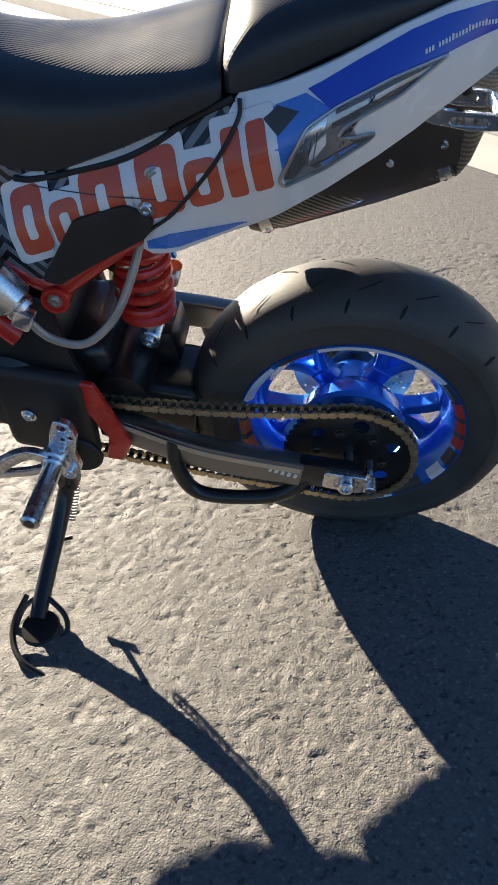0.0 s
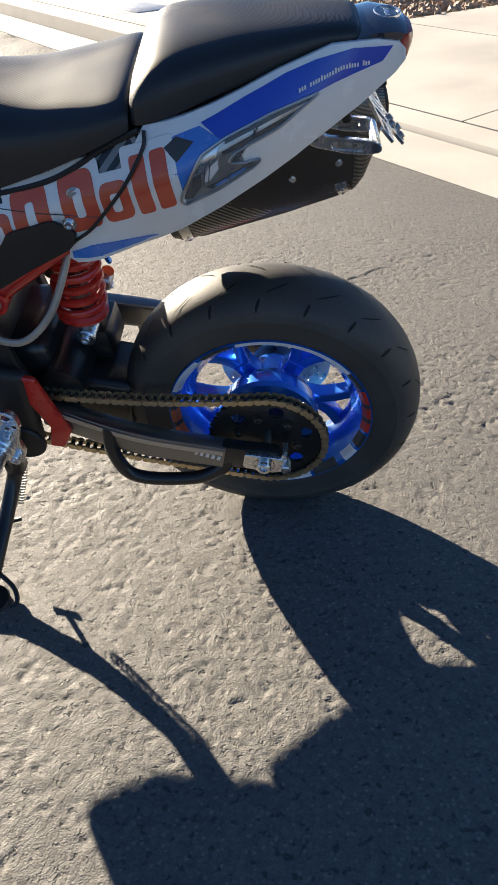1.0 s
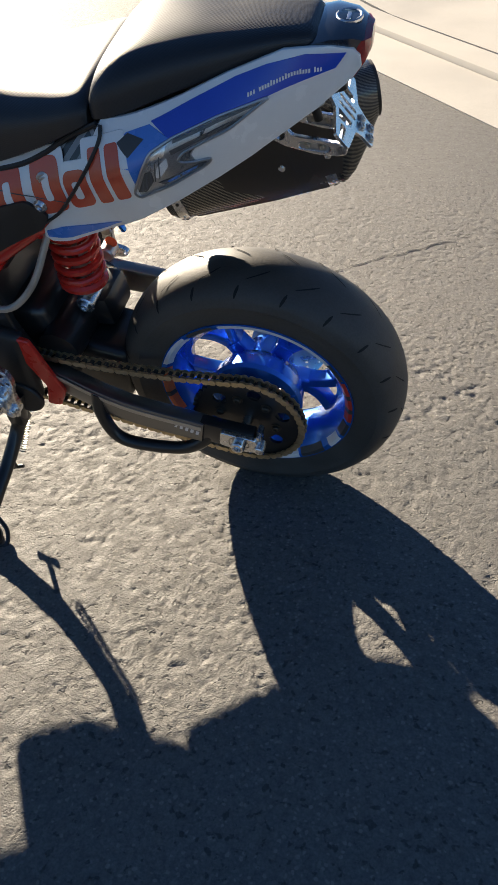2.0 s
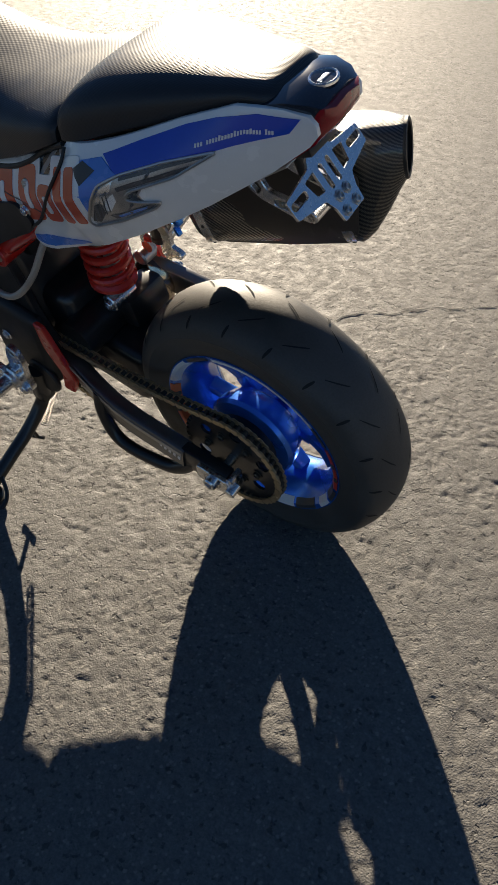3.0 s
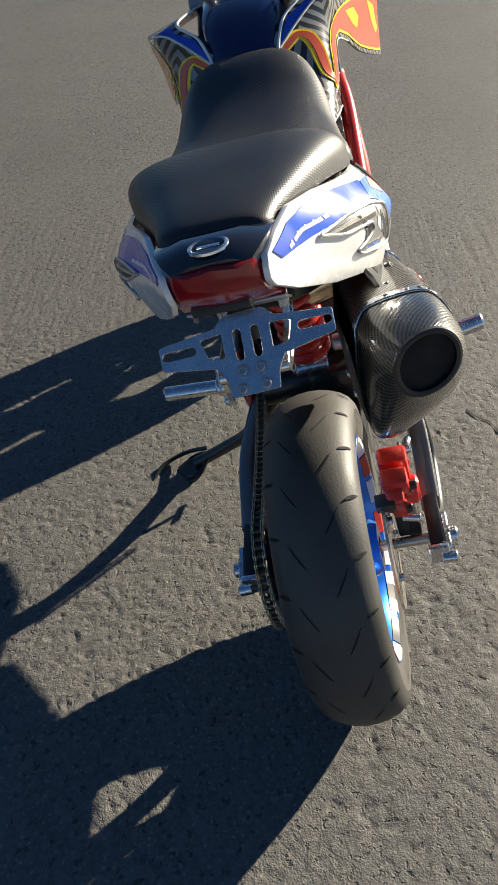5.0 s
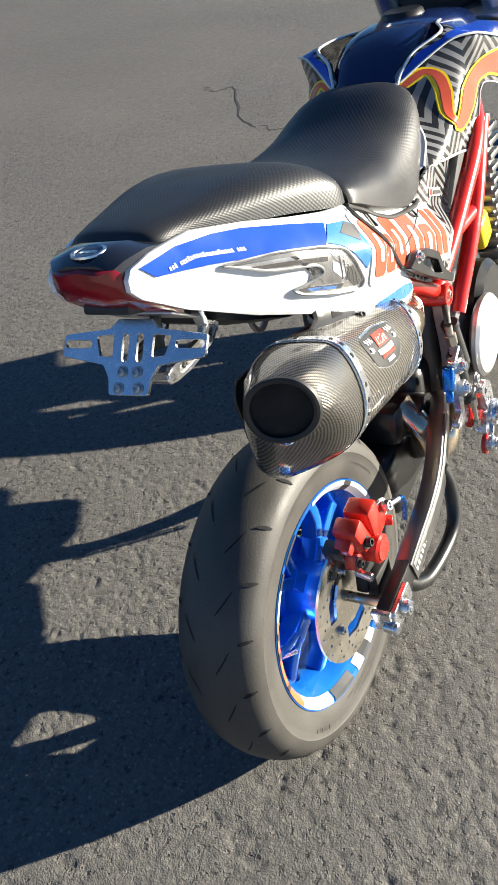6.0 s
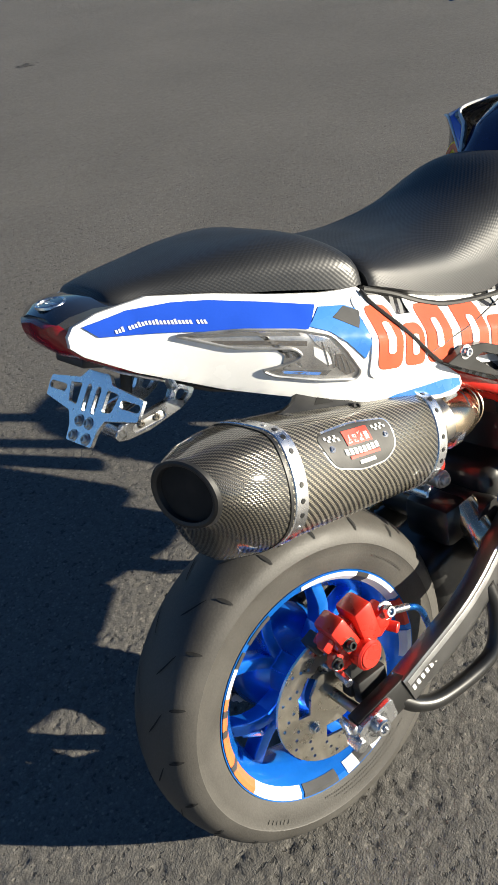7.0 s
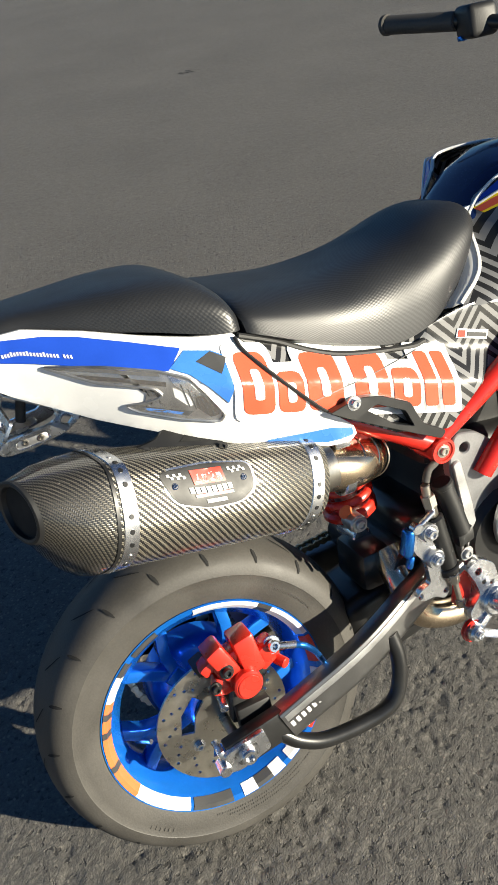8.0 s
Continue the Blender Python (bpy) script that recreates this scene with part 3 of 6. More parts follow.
def wheel(name, hub, parent, label, big_hub=False):
    bm = turned([(0.150, -0.046), (0.158, -0.056), (0.1665, -0.058), (0.1665, -0.052), (0.152, -0.040), (0.140, -0.022), (0.137, 0.0),
                 (0.140, 0.022), (0.152, 0.040), (0.1665, 0.052), (0.1665, 0.058), (0.158, 0.056), (0.150, 0.046), (0.132, 0.024), (0.128, 0.0), (0.132, -0.024)], hub, n=72)
    hubbm = turned([(0.016, -0.064), (0.066, -0.064), (0.076, -0.061), (0.080, -0.054), (0.078, -0.034), (0.070, -0.014), (0.050, 0.000), (0.042, 0.05), (0.036, 0.060), (0.016, 0.060)] if big_hub else [(0.016, -0.05), (0.040, -0.05), (0.044, 0.0), (0.040, 0.05), (0.016, 0.05)], hub, n=40)
    pieces = [bm]
    spokes = []
    for k in range(5):
        a = radians(72 * k + 56)
        mid_r = 0.078
        def at(r, ang, y):
            return (hub[0] + r * math.cos(ang), hub[1] + y, hub[2] + r * math.sin(ang))
        sk = [tube([at(0.036, a, 0.012), at(mid_r, a, 0.014)], 0, curve=False, n=16, flat=(0.034, 0.030))]
        for s in (-1, 1):
            sk.append(tube([at(mid_r - 0.012, a + s * 0.03, 0.014), at(0.105, a + s * 0.17, 0.014), at(0.136, a + s * 0.30, 0.010)], 0, n=16, per=3, flat=(0.028, 0.018)))
        spokes.append(join(*sk))
    w = part(name, join(*pieces), "blue_rim", parent, label)
    part("hub", hubbm, "blue_rim", w, "blue wheel hub")
    for b in spokes:
        part("spoke", b, "blue_rim", w)
    part("tyre", turned([(r, y) for r, y in TYRE] + [(r, -y) for r, y in TYRE[-2::-1]], hub, n=128), "rubber", w, "scrubbed black road tyre")
    # slanted tread sipes as flat strips, the shade in them put into black colour
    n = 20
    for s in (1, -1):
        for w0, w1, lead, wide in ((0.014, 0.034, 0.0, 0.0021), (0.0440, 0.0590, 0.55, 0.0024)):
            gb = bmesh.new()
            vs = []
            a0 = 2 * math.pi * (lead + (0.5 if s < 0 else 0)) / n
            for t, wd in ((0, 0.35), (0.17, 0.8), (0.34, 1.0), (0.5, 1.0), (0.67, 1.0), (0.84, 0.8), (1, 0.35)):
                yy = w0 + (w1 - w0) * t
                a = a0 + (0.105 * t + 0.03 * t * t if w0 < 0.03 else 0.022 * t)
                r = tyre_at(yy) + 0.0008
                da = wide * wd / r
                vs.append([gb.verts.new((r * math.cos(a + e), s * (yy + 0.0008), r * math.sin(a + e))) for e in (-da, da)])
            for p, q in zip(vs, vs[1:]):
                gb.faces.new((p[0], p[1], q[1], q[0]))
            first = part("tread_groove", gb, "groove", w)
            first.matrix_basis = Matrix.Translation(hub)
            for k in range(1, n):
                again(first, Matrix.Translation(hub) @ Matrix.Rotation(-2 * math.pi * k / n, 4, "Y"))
    # moulded lettering on the sidewalls, as plain bars
    rng = np.random.RandomState(2)
    sb = bmesh.new()
    for s in (1, -1):
        for r0, r1, a0, a1, step in ((0.189, 0.1925, 130, 150, 1.5), (0.176, 0.1785, 238, 285, 1.3), (0.1815, 0.184, 232, 280, 1.2), (0.188, 0.1902, 242, 275, 1.2), (0.190, 0.196, 305, 318, 2.2), (0.188, 0.194, 196, 208, 2.4)):
            a = a0
            while a < a1:
                wd = step * rng.uniform(0.25, 0.62)
                vs = []
                for rr in (r0, r1):
                    yy = 0.0612 + (rr - 0.186) * 0.15 if rr > 0.18 else 0.0595 + (rr - 0.176) * 0.17
                    for ang in (a, a + wd):
                        vs.append(sb.verts.new((hub[0] + rr * math.cos(radians(ang)), hub[1] + s * (yy + 0.0010), hub[2] + rr * math.sin(radians(ang)))))
                sb.faces.new((vs[0], vs[1], vs[3], vs[2]))
                a += step
    tagged(part("sidewall_marking", sb, "sidewall", w, "raised grey sidewall bars"), kind="stuff")
    # rim tape in arcs
    tapes = {1: [(-27, 31, "tape_orange"), (31, 45, "tape_white"), (45, 53, "tape_dark"), (57, 72, "tape_dark"), (92, 126, "tape_white"), (126, 134, "tape_dark"), (134, 160, "tape_white"), (162, 180, "tape_red"),
                 (184, 200, "tape_white"), (206, 220, "tape_red"), (226, 240, "tape_white"), (244, 252, "tape_white"), (252, 262, "tape_dark"), (262, 270, "tape_white"), (276, 298, "tape_dark"), (300, 333, "tape_white")],
             -1: [(38, 106, "tape_white"), (24, 38, "tape_dark"), (-12, 22, "tape_red"), (-26, -15, "tape_dark"), (-40, -29, "tape_white"), (-64, -46, "tape_dark"), (-90, -66, "tape_white"), (110, 128, "tape_dark"), (132, 160, "tape_white"), (164, 204, "tape_orange"), (208, 232, "tape_white")]}
    for s in (1, -1):
        for t0, t1, m in tapes[s]:
            part("rim_tape", turned([(0.1505, s * 0.0470), (0.1582, s * 0.0565), (0.1640, s * 0.0580), (0.1642, s * 0.0588), (0.1578, s * 0.0574), (0.1498, s * 0.0476)], hub, n=90, start=t0, stop=t1), m, w, m.split("_")[1] + " rim tape")
        for t0 in ((-8, 12, 22) if s > 0 else (-4, 8, 172, 186)):
            part("tape_line", turned([(0.1505, s * 0.0478), (0.1580, s * 0.0574), (0.1640, s * 0.0588), (0.1642, s * 0.0594), (0.1576, s * 0.0580), (0.1498, s * 0.0482)], hub, n=90, start=t0, stop=t0 + 3.5), "tape_dark", w)
    # valve
    part("valve", rod((hub[0] + 0.118, hub[1] + 0.018, hub[2] - 0.02), (hub[0] + 0.100, hub[1] + 0.040, hub[2] - 0.016), 0.004), "alloy", w)
    return w


rear_wheel = wheel("rear_wheel", HUB, bike, "glossy blue spoked wheel with taped rim", True)
rear_wheel.matrix_basis = Matrix.Translation(HUB) @ Matrix.Diagonal((1.025, 1.0, 1.025, 1.0)) @ Matrix.Translation((-HUB[0], -HUB[1], -HUB[2]))


def rotor(hub, y, r, parent):
    """Drilled brake disc with its carrier cut out."""
    outer = circle(hub[0], hub[2], r, 48)
    holes = []
    for k in range(14):
        for j in range(3):
            a = radians(360 / 14 * k + 7 * j)
            rr = r - 0.008 - 0.009 * j
            holes.append(circle(hub[0] + rr * math.cos(a), hub[2] + rr * math.sin(a), 0.0024, 7))
    for k in range(3):
        a = 120 * k + 30
        holes.append([(hub[0] + q * math.cos(radians(a + d)), hub[2] + q * math.sin(radians(a + d))) for q, d in ((0.062, -28), (0.063, 0), (0.062, 28), (0.044, 34), (0.042, 0), (0.044, -34))])
    return part("brake_disc", plate(outer, 0.004, 0.0, holes, at=y), "disc", parent, "drilled steel brake disc")


rotor(HUB, 0.076, 0.095, rear_wheel)
for k in range(3):
    a = radians(120 * k + 90)
    part("disc_bolt", bolt((AX + 0.05 * math.cos(a), 0.079, AZ + 0.05 * math.sin(a)), (0, 1, 0), 0.006, 0.006), "alloy", rear_wheel)

# -- sprocket and chain on the left
CY, SR, FX, FZ, FR = -0.108, 0.094, -0.415, 0.300, 0.054
teeth = []
for k in range(45 * 4):
    a = 2 * math.pi * k / 180
    r = SR / 1.025 + (0.003 if k % 4 in (0, 1) else -0.003)
    teeth.append((AX + r * math.cos(a), AZ + r * math.sin(a)))
sp_holes = [circle(AX + 0.062 * math.cos(radians(60 * k + 15)), AZ + 0.062 * math.sin(radians(60 * k + 15)), 0.012, 12) for k in range(6)]
part("rear_sprocket", plate(teeth, 0.005, 0.0, sp_holes, at=CY + 0.002), "black", rear_wheel, "black drilled rear sprocket")
for k in range(6):
    a = radians(60 * k + 45)
    part("sprocket_bolt", bolt((AX + 0.048 * math.cos(a), CY - 0.002, AZ + 0.048 * math.sin(a)), (0, -1, 0), 0.006, 0.005), "chain_dark", rear_wheel)
part("cush_hub", turned([(0.012, -0.062), (0.055, -0.062), (0.055, -0.104), (0.012, -0.104)], HUB, n=32), "black", rear_wheel)

# the chain's loop: over the rear sprocket, along, round the front one and back
loop = []
d = Vector((FX - AX, FZ - AZ))
base = math.atan2(d.y, d.x)
off = math.acos((SR - FR) / d.length)
for k in range(41):
    a = base - off + (-(2 * math.pi - 2 * off)) * k / 40
    loop.append((AX + SR * math.cos(a), AZ + SR * math.sin(a)))
n_line = 26
front = []
for k in range(15):
    a = base + off - (2 * off) * k / 14
    front.append((FX + FR * math.cos(a), FZ + FR * math.sin(a)))
def straight(p, q, sag):
    return [(p[0] + (q[0] - p[0]) * k / n_line, p[1] + (q[1] - p[1]) * k / n_line - sag * 4 * (k / n_line) * (1 - k / n_line)) for k in range(1, n_line)]
loop = loop + straight(loop[-1], front[0], 0.004) + front + straight(front[-1], loop[0], 0.012)
lens = [0.0]
for p, q in zip(loop, loop[1:] + loop[:1]):
    lens.append(lens[-1] + math.hypot(q[0] - p[0], q[1] - p[1]))
N_LINK = 2 * round(lens[-1] / 0.0127 / 2)
def on_loop(s):
    s %= lens[-1]
    for i in range(len(loop)):
        if lens[i + 1] >= s:
            t = (s - lens[i]) / max(1e-9, lens[i + 1] - lens[i])
            p, q = loop[i], loop[(i + 1) % len(loop)]
            return p[0] + (q[0] - p[0]) * t, p[1] + (q[1] - p[1]) * t
    return loop[0]
pitch = lens[-1] / N_LINK
pins = [on_loop(k * pitch) for k in range(N_LINK)]
pb = bmesh.new()
for x, z in pins:
    pb = join(pb, rod((x, CY - 0.0085, z), (x, CY + 0.0085, z), 0.0038, 8))
chain = part("chain", pb, "chain_dark", bike, "worn drive chain with dull gold plates")
def link_plate(y):
    h = pitch / 2
    o = [(-h + 0.0062 * math.cos(radians(a)), 0.0062 * math.sin(radians(a))) for a in range(90, 271, 45)]
    o += [(0, -0.0040)] + [(h + 0.0062 * math.cos(radians(a)), 0.0062 * math.sin(radians(a))) for a in range(-90, 91, 45)] + [(0, 0.0040)]
    return join(plate(o, 0.0015, 0, at=-y), plate(o, 0.0015, 0, at=y))
outer_link, inner_link = None, None
for k in range(N_LINK):
    (x0, z0), (x1, z1) = pins[k], pins[(k + 1) % N_LINK]
    m = Matrix.Translation(((x0 + x1) / 2, CY, (z0 + z1) / 2)) @ Matrix.Rotation(-math.atan2(z1 - z0, x1 - x0), 4, "Y")
    if k % 2:
        if outer_link is None:
            outer_link = part("outer_link", link_plate(0.0085), "chain", chain)
            outer_link.matrix_basis = m
        else:
            again(outer_link, m)
    else:
        if inner_link is None:
            inner_link = part("inner_link", link_plate(0.0058), "chain", chain)
            inner_link.matrix_basis = m
        else:
            again(inner_link, m)

# -- swingarm
SY = 0.142
swingarm = part("swingarm", join(tube([(-0.33, -0.10, 0.350), (-0.33, 0.10, 0.350)], 0.034, n=16), box((-0.290, 0.030, 0.36), (0.05, 0.09, 0.060), 0.012)), "black", bike, "dark brushed alloy swingarm with loop braces")
for s in (1, -1):
    part("arm", tube([(-0.375, s * 0.105, 0.325 + 0.020 * s), (-0.33, s * 0.118, 0.317 + 0.018 * s), (-0.22, s * SY, 0.288 + 0.008 * s), (-0.085, s * SY, 0.250)], 0, n=16, flat=(0.028, 0.050)), "brushed", swingarm, "brushed alloy arm")
    # strip of paler metal puts the bevel's highlight into the colour
    part("bevel_highlight", tube([(-0.335, s * 0.1335, 0.336 + 0.018 * s), (-0.22, s * (SY + 0.0145), 0.302 + 0.008 * s), (-0.085, s * (SY + 0.0145), 0.264)], 0, n=12, flat=(0.0016, 0.010)), "alloy_dull", swingarm, "paler bevel strip for the highlight along the arm")
for s in (1, -1):
    part("arm_brace", tube([(-0.262, s * SY, 0.305), (-0.268, s * 0.150, 0.265), (-0.252, s * 0.155, 0.215), (-0.215, s * 0.155, 0.196), (-0.14, s * 0.152, 0.196), (-0.10, s * 0.148, 0.212), (-0.075, s * SY, 0.236)], 0.0115, n=14), "black", swingarm, "black loop brace tube")
    part("arm_end", box((-0.045, s * SY, 0.246), (0.095, 0.022, 0.046), 0.003, (0, 9, 0)), "black", swingarm)
    part("chain_adjuster", plate(rounded([(-0.055, 0.236), (-0.050, 0.268), (0.010, 0.258), (0.016, 0.228), (-0.010, 0.224)], 0.006), 0.008, 0.001, [slot(-0.020, 0.246, 0.02, 0.005, -9)], at=s * (SY + 0.015)), "alloy", swingarm, "machined alloy chain adjuster block")
    part("axle_nut", bolt((-0.020, s * (SY + 0.019), 0.246), (0, s, 0), 0.012, 0.012), "alloy", swingarm)
    part("adjuster_screw", rod((0.014, s * (SY + 0.002), 0.238), (0.014, s * (SY + 0.024), 0.236), 0.009), "alloy", swingarm)
    part("end_plate", box((0.010, s * SY, 0.243), (0.010, 0.030, 0.040), 0.003, (0, 9, 0)), "alloy", swingarm)
    # maker's mark on the arm, as plain bars
    for k in range(8):
        t = k / 7
        part("arm_mark", box((-0.155 + 0.062 * t, s * (SY + 0.0142), 0.2755 - 0.023 * t), (0.0052, 0.0014, 0.0090), 0.0, (0, 20, 0)), "ink", swingarm, "plain pale mark")
part("axle", rod((AX, -0.15, AZ), (AX, 0.15, AZ), 0.008), "steel", swingarm)
part("chain_guide", box((-0.20, -0.118, 0.235), (0.16, 0.012, 0.02), 0.004, (0, 12, 0)), "plastic", swingarm)

# -- caliper on the right
def near_caliper(bm):
    """The caliper sits a little tighter round its piston than first drawn."""
    o = Vector((-0.055, 0.100, 0.318))
    bmesh.ops.transform(bm, matrix=Matrix.Translation((0.002, 0, 0)) @ Matrix.Translation(o) @ Matrix.Scale(0.88, 4) @ Matrix.Translation(-o), verts=bm.verts)
    return bm


caliper = part("brake_caliper", near_caliper(box((-0.048, 0.096, 0.345), (0.066, 0.034, 0.048), 0.006, (0, 15, 0), 2)), "red", bike, "red painted rear brake caliper")
for c, size, turn in (((-0.028, 0.100, 0.360), (0.030, 0.044, 0.060), 24), ((-0.068, 0.102, 0.358), (0.034, 0.048, 0.066), 10), ((-0.092, 0.104, 0.340), (0.030, 0.036, 0.034), 28), ((-0.008, 0.096, 0.356), (0.030, 0.030, 0.020), 30), ((-0.020, 0.100, 0.318), (0.028, 0.026, 0.030), -20), ((-0.045, 0.094, 0.325), (0.050, 0.034, 0.046), 5), ((-0.104, 0.100, 0.326), (0.026, 0.020, 0.016), 30)):
    part("caliper_casting", near_caliper(box(c, size, 0.006, (0, turn, 0), 2)), "red", caliper)
part("hose_boss", box((-0.092, 0.106, 0.345), (0.026, 0.030, 0.026), 0.005, (0, 20, 0), 2), "red", caliper)
part("piston_housing", near_caliper(rod((-0.055, 0.094, 0.318), (-0.055, 0.134, 0.316), 0.0235, 28, 0.003)), "red", caliper)
part("slide_pin_boss", near_caliper(rod((-0.112, 0.104, 0.322), (-0.122, 0.124, 0.318), 0.0085)), "red", caliper)
part("piston_cap", near_caliper(rod((-0.055, 0.1335, 0.316), (-0.055, 0.1362, 0.316), 0.0185, 28)), "red", caliper)
part("caliper_bolt", bolt((-0.030, 0.121, 0.345), (0, 1, 0.2), 0.0065, 0.008), "black", caliper)
part("caliper_pin", rod((-0.018, 0.100, 0.300), (-0.014, 0.126, 0.297), 0.006), "alloy", caliper)
part("caliper_bolt", bolt((-0.012, 0.112, 0.322), (0, 1, 0), 0.006, 0.006), "black", caliper)
part("caliper_bracket", join(box((-0.045, 0.098, 0.285), (0.03, 0.02, 0.07), 0.004, (0, -12, 0)), box((-0.055, 0.112, 0.262), (0.05, 0.02, 0.04), 0.004)), "plastic", caliper, "black caliper bracket")
part("brake_pad", box((-0.005, 0.082, 0.345), (0.02, 0.028, 0.02), 0.002, (0, 20, 0)), "plastic", caliper)
part("banjo_bolt", join(bolt((-0.098, 0.118, 0.352), (0, 1, 0.3), 0.008, 0.012), rod((-0.098, 0.122, 0.352), (-0.128, 0.128, 0.344), 0.005)), "alloy", caliper)
part("brake_hose", tube([(-0.126, 0.128, 0.344), (-0.141, 0.127, 0.335), (-0.156, 0.122, 0.316), (-0.168, 0.115, 0.292), (-0.180, 0.107, 0.268)], 0.0045, n=10), "blue_ano", caliper, "blue brake hose")


# -- muffler on the right
SECTION = [(-0.90, 0.72), (-0.60, 0.98), (0.20, 1.0), (0.62, 0.88), (0.92, 0.48), (1.05, 0.02), (0.97, -0.38), (0.62, -0.72), (-0.10, -1.00), (-0.60, -1.10), (-0.95, -0.92), (-1.02, -0.10)]
RUN_Y, RUN_Z = 0.205, 0.295      # how far the muffler's axis swings out and climbs


def muf(x):
    """Middle of the muffler at x."""
    return 0.120 + RUN_Y * (x + 0.17), 0.549 + RUN_Z * (x + 0.17)


def muffler_ring(x, w, h, oval=0.0, sy=RUN_Y, sz=RUN_Z, dy=0.0, dz=0.0):
    """Section square to the axis: flat top and inner flank, a keel low on that side; oval: how far it turns into an oval."""
    cy, cz = muf(x)
    out = []
    for q in smooth_line([(p[0], p[1], 0) for p in SECTION + SECTION[:1]], 4)[:-1]:
        a = math.atan2(q.y, q.x)
        u, v = w * (q.x * (1 - oval) + math.cos(a) * oval), h * (q.y * (1 - oval) + math.sin(a) * oval)
        out.append((x - sy * u - sz * v, cy + dy + u, cz + dz + v))
    return out


muffler = part("muffler", rings([muffler_ring(*r) for r in ((-0.200, 0.030, 0.034), (-0.193, 0.046, 0.056), (-0.180, 0.0515, 0.0625), (-0.10, 0.053, 0.0645), (0.00, 0.0545, 0.066), (0.068, 0.0555, 0.067))], uv=True), "carbon", bike, "carbon-fibre muffler with badge and slanted end cap")
cap_rows = [muffler_ring(*r) for r in ((0.0682, 0.0552, 0.0668), (0.074, 0.0552, 0.0668, 0.0, 0.205, 0.29), (0.090, 0.0535, 0.0620, 0.08, 0.24, 0.25, 0.001, 0.004), (0.112, 0.0470, 0.0510, 0.30, 0.29, 0.18, 0.004, 0.013), (0.128, 0.0385, 0.0395, 0.60, 0.34, 0.10, 0.007, 0.020),
                                       (0.1345, 0.0345, 0.0355, 0.80, 0.35, 0.08, 0.0076, 0.0224), (0.1370, 0.0330, 0.0340, 0.85, 0.35, 0.08, 0.0076, 0.0224), (0.135, 0.0285, 0.0295, 0.9, 0.35, 0.08, 0.0076, 0.0224), (0.10, 0.027, 0.028, 0.9, 0.35, 0.08, 0.004, 0.016))]
part("end_cap", rings(cap_rows, uv=True), "carbon_cap", muffler, "glossy carbon end cap")
part("cap_joint", rings([muffler_ring(x, 0.0557 + e, 0.0672 + e) for x, e in ((0.067, 0), (0.067, 0.0006), (0.0705, 0.0006), (0.0705, 0))], caps=False), "black", muffler)
part("outlet_rim", rings([muffler_ring(x, w, w * 1.03, 0.88, 0.35, 0.08, 0.0076, 0.0224) for x, w in ((0.1340, 0.0350), (0.1382, 0.0342), (0.1392, 0.0318), (0.1380, 0.0286), (0.128, 0.0278))], caps=False), "plastic", muffler, "thick black outlet rim")
# black plug inside the rim puts the open bore's darkness into colour
part("outlet", rings([muffler_ring(x, 0.0286, 0.0296, 0.9, 0.35, 0.08, 0.0076, 0.0224) for x in (0.1330, 0.1315, 0.10)]), "hole", muffler, "black plug for the dark outlet bore")
for x0, w0, h0 in ((0.056, 0.0554, 0.0669), (-0.172, 0.0519, 0.0630)):
    part("clamp", rings([muffler_ring(x0 + dx, w0 + 0.0013 * e, h0 + 0.0013 * e) for dx, e in ((-0.008, 0), (-0.0075, 1), (0.0075, 1), (0.008, 0))], caps=False), "alloy", muffler, "drilled alloy clamp band")
    ring = muffler_ring(x0, w0 + 0.0012, h0 + 0.0012)
    for i in range(0, len(ring), 2):
        p, q, r0 = Vector(ring[i]), Vector(ring[(i + 1) % len(ring)]), Vector(ring[i - 1])
        o = (q - r0).cross(Vector((1, RUN_Y, RUN_Z))).normalized()
        if o.dot(p - Vector((x0, *muf(x0)))) < 0:
            o = -o
        part("band_hole", rod(p - o * 0.001, p + o * 0.0008, 0.0030 if i % 8 else 0.0024, 8), "black" if i % 8 else "alloy_dull", muffler)


def muf_face(x, z):
    """How far out the muffler's right flank lies at x and z."""
    pts = []
    for q in smooth_line([(p[0], p[1], 0) for p in SECTION + SECTION[:1]], 4)[:-1]:
        u, v = 0.0537 * q.x, 0.0655 * q.y
        s = x + RUN_Y * u + RUN_Z * v
        cy, cz = muf(s)
        if u > -0.3 * 0.0537 and v > -0.7 * 0.0655:
            pts.append((abs(cz + v - z), cy + u, cz + v))
    pts.sort()
    (_, y0, z0), (_, y1, z1) = pts[:2]
    t = (z - z0) / (z1 - z0) if abs(z1 - z0) > 1e-6 else 0
    return y0 + (y1 - y0) * max(-0.5, min(1.5, t))


# badge on the upper right flank: black with red and white blocks and a checked edge
bo = rounded([(-0.003, 0.658), (-0.058, 0.645), (-0.109, 0.626), (-0.106, 0.600), (-0.084, 0.593), (-0.048, 0.602), (-0.012, 0.622)], 0.010)
bo2 = [(-0.057 + (x + 0.057) * 1.05, 0.625 + (z - 0.625) * 1.08) for x, z in bo]
part("badge_edge", sheet(bo2, muf_face, 0.002, 0.005, off=0.0012), "alloy", muffler, "bright badge edge")
part("badge", sheet(bo, muf_face, 0.002, 0.005, off=0.0022), "plastic", muffler, "black badge with red and white blocks")


def badge_at(a, c):
    """A point of the badge: a along it, c down it, both 0 to 1."""
    return (-0.004 - 0.104 * a, 0.6575 - 0.031 * a - c * (0.030 + 0.010 * math.sin(math.pi * a)))


